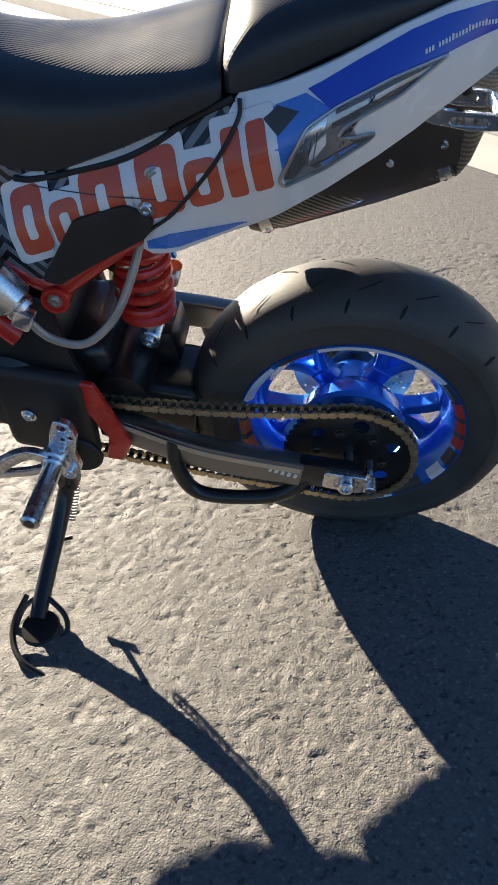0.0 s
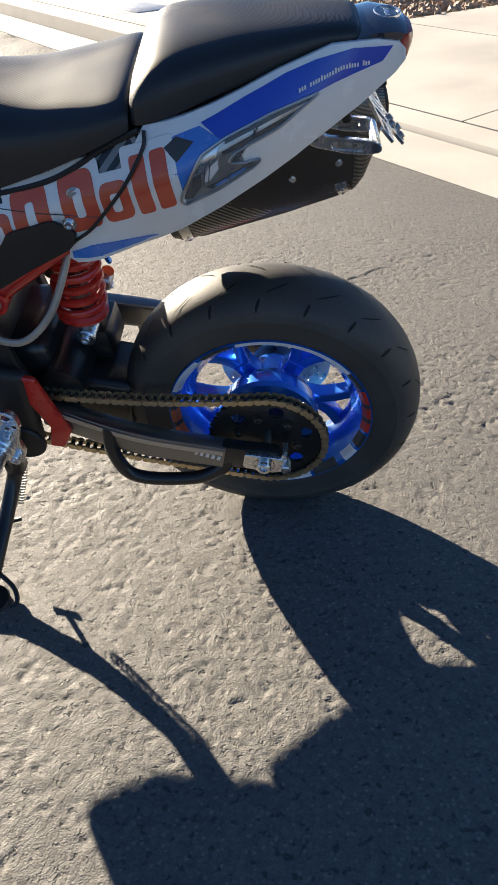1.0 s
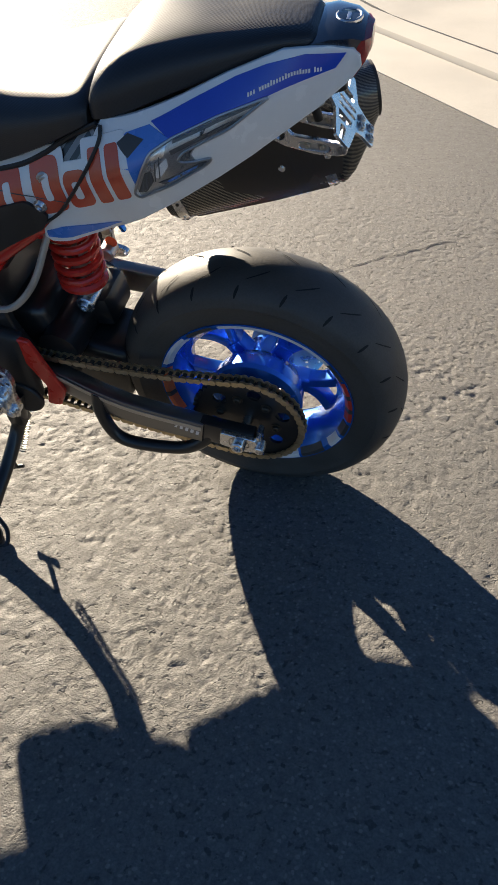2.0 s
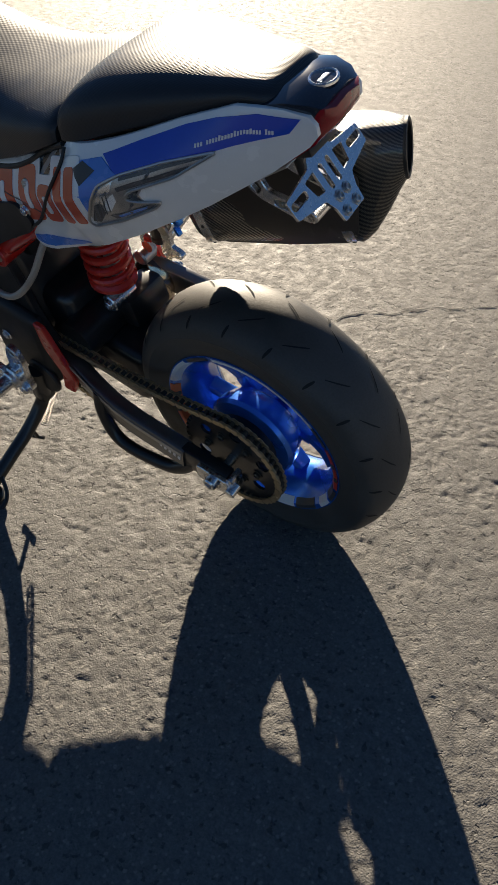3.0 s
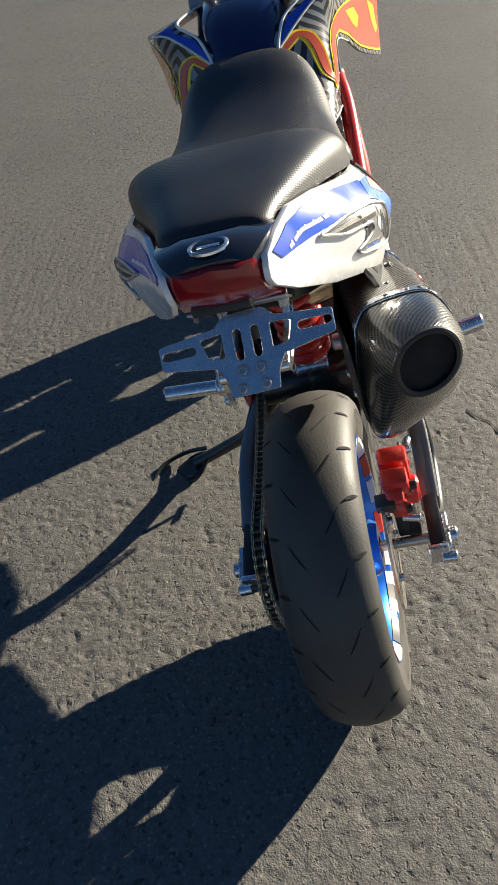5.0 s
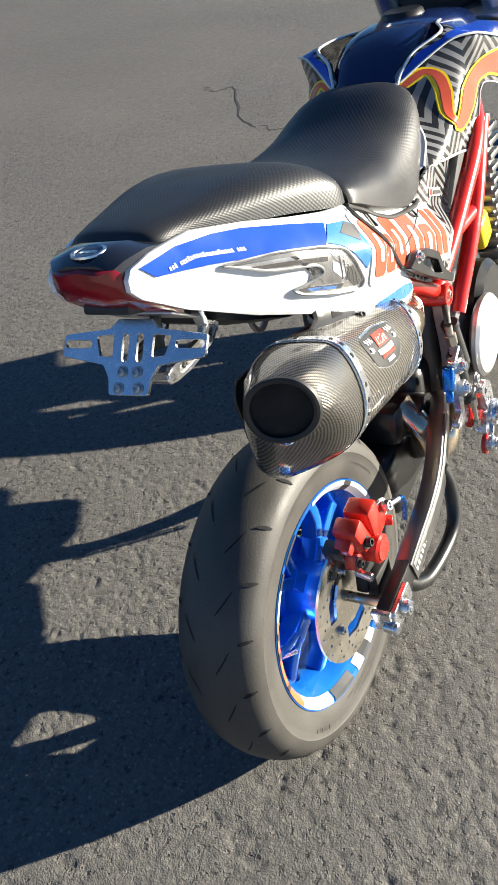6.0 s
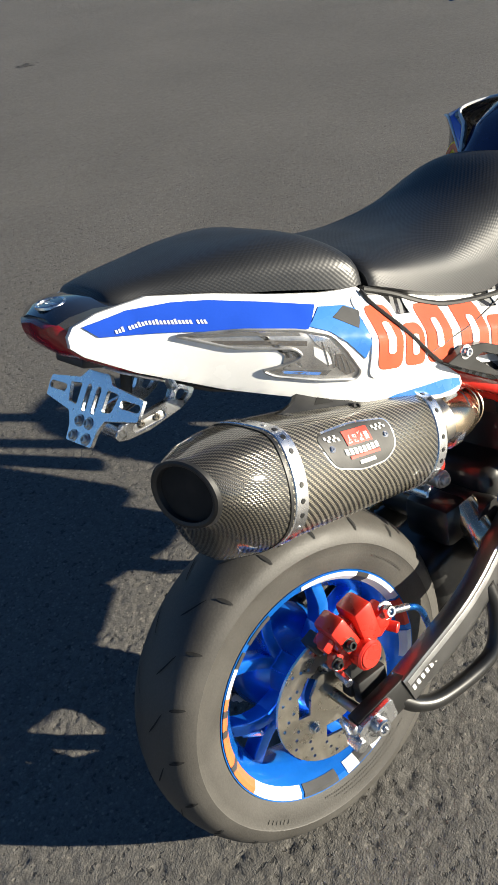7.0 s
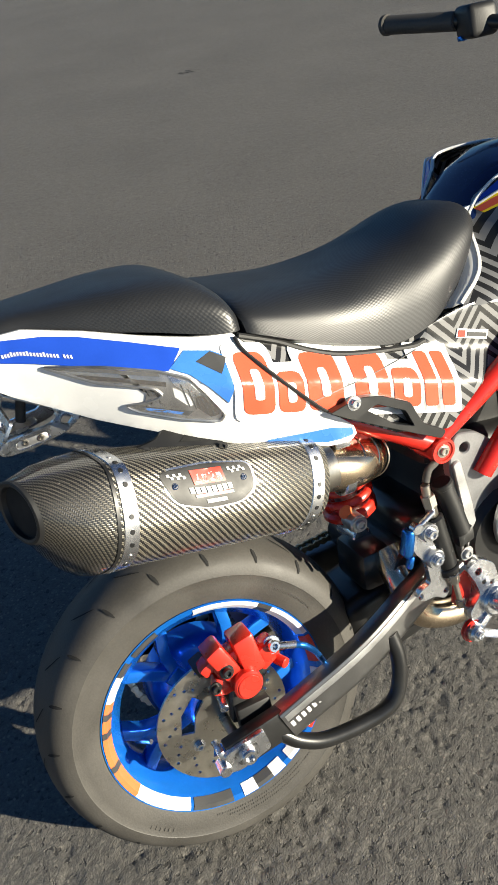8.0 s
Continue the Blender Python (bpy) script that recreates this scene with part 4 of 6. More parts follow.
def badge_block(a0, a1, c0, c1, m):
    part("badge_block", sheet([badge_at(a0, c0), badge_at(a1, c0), badge_at(a1, c1), badge_at(a0, c1)], muf_face, 0.001, 0.005, off=0.0034), m, muffler, "plain coloured block")


badge_block(0.33, 0.68, 0.02, 0.40, "tape_red")
for k in range(4):
    badge_block(0.36 + 0.08 * k, 0.41 + 0.08 * k, 0.10 + 0.05 * (k % 2), 0.34, "ink")
for k in range(8):
    badge_block(0.26 + 0.06 * k, 0.305 + 0.06 * k, 0.47, 0.63, "ink")
badge_block(0.30, 0.72, 0.68, 0.76, "tape_red")
badge_block(0.40, 0.62, 0.82, 0.92, "ink")
for k in range(6):
    for a0 in (0.08, 0.74):
        badge_block(a0 + 0.032 * k, a0 + 0.032 * k + 0.028, 0.06 + 0.08 * (k % 2), 0.14 + 0.08 * (k % 2), "ink")
for a0 in (0.12, 0.88):
    x, z = badge_at(a0, 0.42)
    part("badge_rivet", bolt((x, muf_face(x, z) + 0.003, z), (0, 0.8, 0.6), 0.0025, 0.0015), "alloy", muffler)
hang = [(-0.004, 0.670), (-0.008, 0.660), (-0.055, 0.650), (-0.090, 0.636), (-0.100, 0.637), (-0.096, 0.664), (-0.060, 0.680), (-0.048, 0.678), (-0.030, 0.670)]
part("muffler_bracket", sheet(rounded(hang, 0.004), lambda x, z: 0.152 - 0.9 * (z - 0.666 - 0.31 * x), 0.005, 0.01, 0.001), "black", muffler, "black hanger plate")
# the plate's opening is a dark patch laid on it
part("bracket_window", sheet([(-0.052, 0.660), (-0.076, 0.653), (-0.068, 0.666)], lambda x, z: 0.152 - 0.9 * (z - 0.666 - 0.31 * x), 0.001, 0.01, 0.0, 0.0008), "hole", muffler)
for x, z in ((-0.011, 0.664), (-0.093, 0.641)):
    part("hanger_bolt", bolt((x, 0.154, z), (0, 0.8, 0.6), 0.0048, 0.005), "plastic", muffler)
part("inner_shield", sheet(rounded([(-0.182, 0.540), (-0.150, 0.488), (-0.128, 0.480), (0.040, 0.530), (0.082, 0.542), (0.100, 0.570), (0.105, 0.650), (0.092, 0.664), (0.0, 0.646), (-0.176, 0.594)], 0.008), lambda x, z: -(muf(x)[0] - 0.0655 + 0.10 * max(0, -x) + 0.30 * max(0, muf(x)[1] - 0.045 - z)), 0.003, 0.03, 0.0008, 0, -1), "shield", muffler, "dull brown inner heat shield")
lx = [(0.015, 0.580), (0.080, 0.600), (-0.138, 0.500)]
for x, z in lx:
    cy, cz = muf(x)
    part("rivet", bolt((x, cy - 0.0657 + 0.10 * max(0, -x), z), (0, -1, 0), 0.004, 0.0025), "alloy", muffler)
pipe = part("link_pipe", tube([(-0.17, 0.126, 0.568), (-0.205, 0.124, 0.560), (-0.25, 0.118, 0.545), (-0.280, 0.100, 0.537), (-0.300, 0.072, 0.528), (-0.308, 0.035, 0.518), (-0.310, 0.0, 0.505), (-0.325, -0.02, 0.47)], 0.0305, n=24), "pipe", bike, "heat-tinted exhaust link pipe")
for x, y, z in ((-0.262, 0.1155, 0.542), (-0.280, 0.1085, 0.5365), (-0.296, 0.096, 0.528)):
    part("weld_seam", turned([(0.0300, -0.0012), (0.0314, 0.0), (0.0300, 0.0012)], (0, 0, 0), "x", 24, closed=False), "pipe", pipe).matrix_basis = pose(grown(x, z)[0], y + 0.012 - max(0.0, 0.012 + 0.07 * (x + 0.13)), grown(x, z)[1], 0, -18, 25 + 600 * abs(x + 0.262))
part("lower_pipe", tube([(-0.330, 0.050, 0.36), (-0.332, 0.085, 0.320), (-0.351, 0.09, 0.276), (-0.38, 0.09, 0.252), (-0.43, 0.085, 0.238), (-0.50, 0.07, 0.25)], 0.021, n=18), "pipe", pipe, "browned lower exhaust pipe")
part("pipe_collar", turned([(0.031, -0.225), (0.0345, -0.223), (0.0345, -0.192), (0.031, -0.190)], (0, 0.1245, 0.5605), "x", 24), "steel", pipe)
part("pipe_clamp", turned([(0.031, -0.250), (0.0336, -0.249), (0.0336, -0.237), (0.031, -0.236)], (0, 0.1145, 0.5415), "x", 24), "alloy", pipe)
part("clamp_lug", box((-0.243, 0.126, 0.587), (0.020, 0.022, 0.014), 0.002), "alloy", pipe)

# -- tail bodywork
CREST = [(-0.70, 0.136), (-0.25, 0.136), (-0.20, 0.143), (-0.13, 0.157), (-0.10, 0.159), (-0.05, 0.146), (0.0, 0.125), (0.05, 0.097), (0.10, 0.070), (0.15, 0.048), (0.30, 0.020)]


def half(x, z):
    """Half width of the tail panels: widest along a crest below the blue film, tucked in above and below it."""
    for (x0, w0), (x1, w1) in zip(CREST, CREST[1:]):
        if x0 <= x <= x1:
            t = (x - x0) / (x1 - x0)
            w = 1.06 * (w0 + (w1 - w0) * t)
            break
    zc = 0.768 + 0.36 * x
    if z > zc:
        return w - 0.028 * ((z - zc) / 0.042) ** 1.2 * min(1.0, max(0.2, (0.2 - x) / 0.2))
    return w - 0.026 * min(1.3, (zc - z) / 0.085) ** 1.5 * min(1.0, max(0.0, (x + 0.22) / 0.08)) * min(1.0, max(0.2, (0.2 - x) / 0.15))


def side_face(x, z):
    """Surface of the side covers below the seat, which carry on the tail's flank."""
    return film_face(x, z) - 0.0012


def film_face(x, z):
    return max(half(x, z), 0.117 * min(1.0, max(0.0, (-0.30 - x) / 0.08))) - 0.04 * max(0, -0.34 - x)


TAIL = [(0.150, 0.827), (0.126, 0.833), (0.078, 0.834), (0.02, 0.818), (-0.03, 0.801), (-0.08, 0.786), (-0.128, 0.775), (-0.150, 0.742), (-0.203, 0.664), (-0.243, 0.624), (-0.246, 0.612), (-0.236, 0.606),
        (-0.205, 0.610), (-0.134, 0.636), (-0.049, 0.677), (0.037, 0.720), (0.108, 0.764), (0.148, 0.795), (0.158, 0.808), (0.157, 0.819)]
BLUE = [(0.143, 0.825), (0.101, 0.828), (0.061, 0.823), (0.029, 0.815), (-0.018, 0.798), (-0.064, 0.780), (-0.042, 0.763), (0.0, 0.774), (0.031, 0.785), (0.080, 0.799), (0.132, 0.811)]
BLUE2 = [(-0.066, 0.777), (-0.094, 0.769), (-0.110, 0.757), (-0.104, 0.735), (-0.092, 0.712), (-0.075, 0.737), (-0.061, 0.754), (-0.044, 0.765)]
BLUE_LOW = [(-0.130, 0.645), (-0.165, 0.640), (-0.215, 0.632), (-0.240, 0.622), (-0.240, 0.613), (-0.205, 0.616), (-0.150, 0.635)]
TRI = [(-0.073, 0.764), (-0.092, 0.769), (-0.106, 0.759), (-0.093, 0.746)]
LENS = rounded([(0.074, 0.794), (0.017, 0.782), (-0.031, 0.766), (-0.058, 0.752), (-0.070, 0.732), (-0.086, 0.700), (-0.081, 0.692), (-0.044, 0.705), (-0.003, 0.724), (0.008, 0.734), (-0.014, 0.7335), (-0.030, 0.7375), (-0.022, 0.7490), (0.028, 0.7660)], 0.006, 3)
for s in (1, -1):
    tp = part("tail_panel", sheet(TAIL, half, 0.006, 0.009, 0.0018, 0.0, s), "white", bike, "white tail side panel with blue film and built-in lamp")
    for o, m, dz, lb in ((BLUE, "blue", 0.0008, "blue film stripe"), (BLUE2, "lightblue", 0.0008, "light blue film"), (BLUE_LOW, "lightblue", 0.0008, "blue film at the tip"), (TRI, "tape_dark", 0.0013, "dark film triangle")):
        part("film", sheet(o, half, 0.0012, 0.005, 0.0, dz + 0.0006, s), m, tp, lb)
    ahead_by = 0.0 if s > 0 else -0.009
    lamp = [(x + ahead_by, z) for x, z in LENS]
    part("indicator", sheet(lamp, half, 0.003, 0.004, 0.0, 0.0014, s), "reflector", tp, "indicator lamp with silver reflector")
    part("indicator_lens", sheet(lamp, half, 0.0012, 0.004, 0.0, 0.0042, s), "lens", tp, "clear ribbed lens")
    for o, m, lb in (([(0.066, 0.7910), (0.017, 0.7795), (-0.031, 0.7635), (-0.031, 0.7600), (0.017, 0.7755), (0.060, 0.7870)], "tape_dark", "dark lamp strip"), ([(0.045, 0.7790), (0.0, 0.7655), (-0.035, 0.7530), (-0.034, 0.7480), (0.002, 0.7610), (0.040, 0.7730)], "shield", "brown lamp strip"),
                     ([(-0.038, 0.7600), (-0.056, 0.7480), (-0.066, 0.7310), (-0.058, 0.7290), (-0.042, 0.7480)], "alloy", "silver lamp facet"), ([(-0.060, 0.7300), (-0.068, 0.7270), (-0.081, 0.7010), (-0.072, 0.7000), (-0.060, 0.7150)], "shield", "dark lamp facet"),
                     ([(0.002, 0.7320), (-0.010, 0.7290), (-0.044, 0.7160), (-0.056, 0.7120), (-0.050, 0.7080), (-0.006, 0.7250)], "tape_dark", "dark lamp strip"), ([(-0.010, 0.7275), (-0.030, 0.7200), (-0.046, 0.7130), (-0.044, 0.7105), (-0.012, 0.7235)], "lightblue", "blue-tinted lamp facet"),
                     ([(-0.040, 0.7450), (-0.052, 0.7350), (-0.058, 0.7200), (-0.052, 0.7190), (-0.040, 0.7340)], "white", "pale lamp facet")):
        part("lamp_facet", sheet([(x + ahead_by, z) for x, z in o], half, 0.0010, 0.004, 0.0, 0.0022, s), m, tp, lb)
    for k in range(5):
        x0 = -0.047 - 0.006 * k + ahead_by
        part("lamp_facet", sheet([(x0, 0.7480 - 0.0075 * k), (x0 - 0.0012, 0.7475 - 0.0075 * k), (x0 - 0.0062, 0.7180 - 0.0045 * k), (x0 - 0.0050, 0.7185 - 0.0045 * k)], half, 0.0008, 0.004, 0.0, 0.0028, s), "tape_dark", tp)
    rim = [(x, s * (half(x, z) + 0.0032), z) for x, z in lamp + lamp[:1]]
    part("lens_edge", tube(rim, 0.0017, n=6, curve=False), "alloy_dull", tp, "bright lens edge")
    # a web address in small white ink, as plain bars
    for k in range(26):
        if k in (3, 22):
            continue
        x0 = 0.118 - k * 0.0030
        zz = 0.8105 - max(0.0, 0.09 - x0) * 0.30
        tall = 0.0048 if k % 5 == 2 else 0.0036
        part("ink_bar", sheet([(x0, zz), (x0 - 0.0019, zz - 0.0004), (x0 - 0.0019, zz + tall), (x0, zz + tall)], half, 0.0006, 0.05, 0.0, 0.0022, s), "ink", tp)
# black under tray, tail top and lamp between the panels
def tail_ring(x, w, z0, z1, y0=0.0):
    return [(x, -w, z0), (x, -w * 0.6, z0 - 0.006), (x, w * 0.6, z0 - 0.006), (x, w, z0), (x, w, z1), (x, w * 0.5, z1 + 0.006), (x, -w * 0.5, z1 + 0.006), (x, -w, z1)]
part("undertray", bevel(rings([tail_ring(-0.20, 0.085, 0.640, 0.70), tail_ring(-0.05, 0.075, 0.672, 0.74), tail_ring(0.02, 0.060, 0.704, 0.77), tail_ring(0.05, 0.050, 0.722, 0.78)]), 0.004), "plastic", bike, "black under-seat tray")
part("tail_cover", bevel(rings([tail_ring(0.085, 0.060, 0.81, 0.829), tail_ring(0.125, 0.055, 0.81, 0.838), tail_ring(0.148, 0.046, 0.815, 0.836), tail_ring(0.160, 0.036, 0.818, 0.830)]), 0.004), "smoke", bike, "dark glossy tail cover with oval emblem")
def oval(bm):
    for v in bm.verts:
        v.co.x, v.co.y = 0.141 + (v.co.x - 0.141) * 0.90, v.co.y * 1.16
    return bm


emb = part("emblem", oval(turned([(0.0132, 0.0), (0.0134, 0.0026), (0.0150, 0.0034), (0.0166, 0.0024), (0.0170, 0.0)], (0.141, 0, 0.841), "z", 36)), "alloy", bike, "oval silver-rimmed emblem")
part("emblem_face", oval(turned([(0, 0.0014), (0.0135, 0.0012), (0.0135, -0.002), (0, -0.002)], (0.141, 0, 0.841), "z", 36, closed=False)), "smoke", emb, "dark emblem face")
part("emblem_bar", box((0.141, 0, 0.8426), (0.0045, 0.021, 0.0008), 0.0003), "alloy", emb)
lampbm = rings([[(x, -w, z0), (x, 0, z0 - 0.004), (x, w, z0), (x, w * 1.05, (z0 + z1) / 2), (x, w, z1), (x, 0, z1 + 0.003), (x, -w, z1), (x, -w * 1.05, (z0 + z1) / 2)] for x, w, z0, z1 in
               ((0.095, 0.048, 0.752, 0.80), (0.13, 0.047, 0.778, 0.822), (0.150, 0.043, 0.794, 0.830), (0.161, 0.036, 0.808, 0.831), (0.167, 0.024, 0.818, 0.829))])
tail_lamp = part("tail_lamp", bevel(lampbm, 0.002), "red_lens", bike, "red tail lamp wrapping the tail")
for k in range(5):
    part("lamp_rib", box((0.112 + 0.010 * k, 0, 0.768 + 0.0080 * k), (0.004, 0.078 - 0.004 * k, 0.003), 0.001, (0, -38, 0)), "red_lens", tail_lamp)
part("reflector_strip", box((0.095, 0, 0.751), (0.05, 0.10, 0.003), 0.001, (0, -33, 0)), "alloy_dull", tail_lamp)

# -- plate bracket
PB = pose(0.131, 0.022, 0.737, 0, -38, 3)
po = rounded([(-0.087, 0.010), (-0.087, -0.013), (-0.034, -0.022), (-0.026, -0.036), (-0.024, -0.053), (0.024, -0.053), (0.026, -0.036), (0.034, -0.022), (0.087, -0.013), (0.087, 0.010), (0.030, 0.016), (0.020, 0.026), (-0.020, 0.026), (-0.030, 0.016)], 0.003, 3)
ph = [slot(-0.068, 0.0, 0.026, 0.0042), slot(0.068, 0.0, 0.026, 0.0042), rounded([(-0.046, 0.008), (-0.024, 0.010), (-0.024, -0.014), (-0.040, -0.012)], 0.003), rounded([(0.046, 0.008), (0.024, 0.010), (0.024, -0.014), (0.040, -0.012)], 0.003),
      slot(-0.009, -0.004, 0.022, 0.0042, 90), slot(0.009, -0.004, 0.022, 0.0042, 90)]
bracket = part("plate_bracket", plate(po, 0.004, 0.0007, ph, turn=PB @ pose(0, 0, 0, 0, 0, 90)), "alloy", bike, "silver number plate bracket without a plate")
def on_bracket(y, z, out=0.003):
    return PB @ pose(0, 0, 0, 0, 0, 90) @ Vector((y, -out, z))
bn = (PB.to_3x3() @ Vector((1, 0, 0)))
for y, z in ((-0.009, -0.029), (0.009, -0.029), (-0.012, -0.046), (0.012, -0.046)):
    part("bracket_bolt", bolt(on_bracket(y, z), bn, 0.0045, 0.003), "alloy_dull", bracket)
ARM = rounded([(0.038, 0.714), (0.048, 0.722), (0.056, 0.727), (0.064, 0.724), (0.071, 0.713), (0.100, 0.710), (0.130, 0.707), (0.137, 0.698), (0.130, 0.690), (0.100, 0.690), (0.060, 0.698), (0.044, 0.706)], 0.005)
for y in (-0.014, 0.052):
    part("bracket_arm", plate(ARM, 0.008, 0.0012, [slot(0.098, 0.700, 0.030, 0.0045, -4), rounded([(0.046, 0.713), (0.056, 0.720), (0.063, 0.712), (0.056, 0.705)], 0.003)], at=y), "alloy", bracket, "silver hinged arm")
    part("arm_backing", box((0.098, y, 0.700), (0.036, 0.004, 0.010), 0.001, (0, 4, 0)), "alloy_dull", bracket)
    for x in (0.089, 0.107):
        for e in (-1, 1):
            part("arm_bolt", bolt((x, y + e * 0.002, 0.7005), (0, e, 0), 0.0032, 0.003), "steel", bracket)
    part("arm_strut", tube([(0.060, y, 0.722), (0.062, y, 0.738), (0.054, y, 0.760)], 0, n=10, flat=(0.012, 0.008)), "alloy", bracket)
part("hinge", rod((0.131, -0.018, 0.698), (0.131, 0.056, 0.698), 0.007), "alloy", bracket)
part("plate_lamp", box((0.126, 0.010, 0.776), (0.026, 0.058, 0.012), 0.003, (0, -20, 0)), "plastic", bracket, "black plate lamp")
part("bracket_stem", rod((0.085, 0.022, 0.765), (0.10, 0.022, 0.715), 0.006), "plastic", bracket)

# -- seat
def seat_ring(x, top, low, w, k):
    out = []
    for i in range(25):
        a = math.pi * i / 24
        c, s = math.cos(a), math.sin(a)
        z = low + (top - low) * abs(s) ** 0.56
        out.append((x + k * (z - top), w * math.copysign(abs(c) ** 0.62, c), z))
    out += [(x + k * (low - top) , -w * 0.9, low - 0.006), (x + k * (low - top), 0, low - 0.006), (x + k * (low - top), w * 0.9, low - 0.006)]
    return out

def smooth_stations(rows, per=4):
    """Gentle steps between stations of equally many numbers."""
    out = []
    for i in range(len(rows) - 1):
        a, b, c, d = rows[max(i - 1, 0)], rows[i], rows[i + 1], rows[min(i + 2, len(rows) - 1)]
        for j in range(per):
            t = j / per
            out.append(tuple(0.5 * (2 * q + (r - p) * t + (2 * p - 5 * q + 4 * r - u) * t * t + (3 * q - p - 3 * r + u) * t ** 3) for p, q, r, u in zip(a, b, c, d)))
    return out + [rows[-1]]

rider = [(-0.512, 0.800, 0.758, 0.070, -0.50), (-0.508, 0.818, 0.722, 0.098, -0.70), (-0.468, 0.819, 0.700, 0.113, -0.60), (-0.38, 0.795, 0.693, 0.121, -0.42), (-0.29, 0.787, 0.713, 0.128, -0.2), (-0.21, 0.795, 0.740, 0.134, 0.0), (-0.155, 0.803, 0.764, 0.135, 0.1), (-0.142, 0.798, 0.770, 0.130, 0.1)]
seat = part("seat", rings([seat_ring(*r) for r in smooth_stations(rider)], uv=True), "seat", bike, "black embossed vinyl seat in two parts")
pill = [(-0.141, 0.806, 0.774, 0.124, 0), (-0.130, 0.824, 0.776, 0.132, 0), (-0.10, 0.841, 0.782, 0.128, 0), (-0.04, 0.848, 0.800, 0.108, 0), (0.02, 0.849, 0.814, 0.084, 0), (0.07, 0.849, 0.826, 0.064, 0), (0.100, 0.847, 0.828, 0.056, 0), (0.109, 0.843, 0.829, 0.048, 0), (0.113, 0.837, 0.830, 0.040, 0)]
part("passenger_pad", rings([seat_ring(*r) for r in smooth_stations(pill)], uv=True), "seat", seat, "raised black passenger pad")

# -- side covers with blocky red and white film
SIDE = [(-0.128, 0.772), (-0.21, 0.742), (-0.37, 0.694), (-0.405, 0.701), (-0.425, 0.704), (-0.450, 0.706), (-0.500, 0.706), (-0.540, 0.690), (-0.530, 0.655), (-0.490, 0.620), (-0.44, 0.590), (-0.40, 0.575), (-0.375, 0.568), (-0.30, 0.592), (-0.245, 0.628), (-0.203, 0.668), (-0.150, 0.745)]
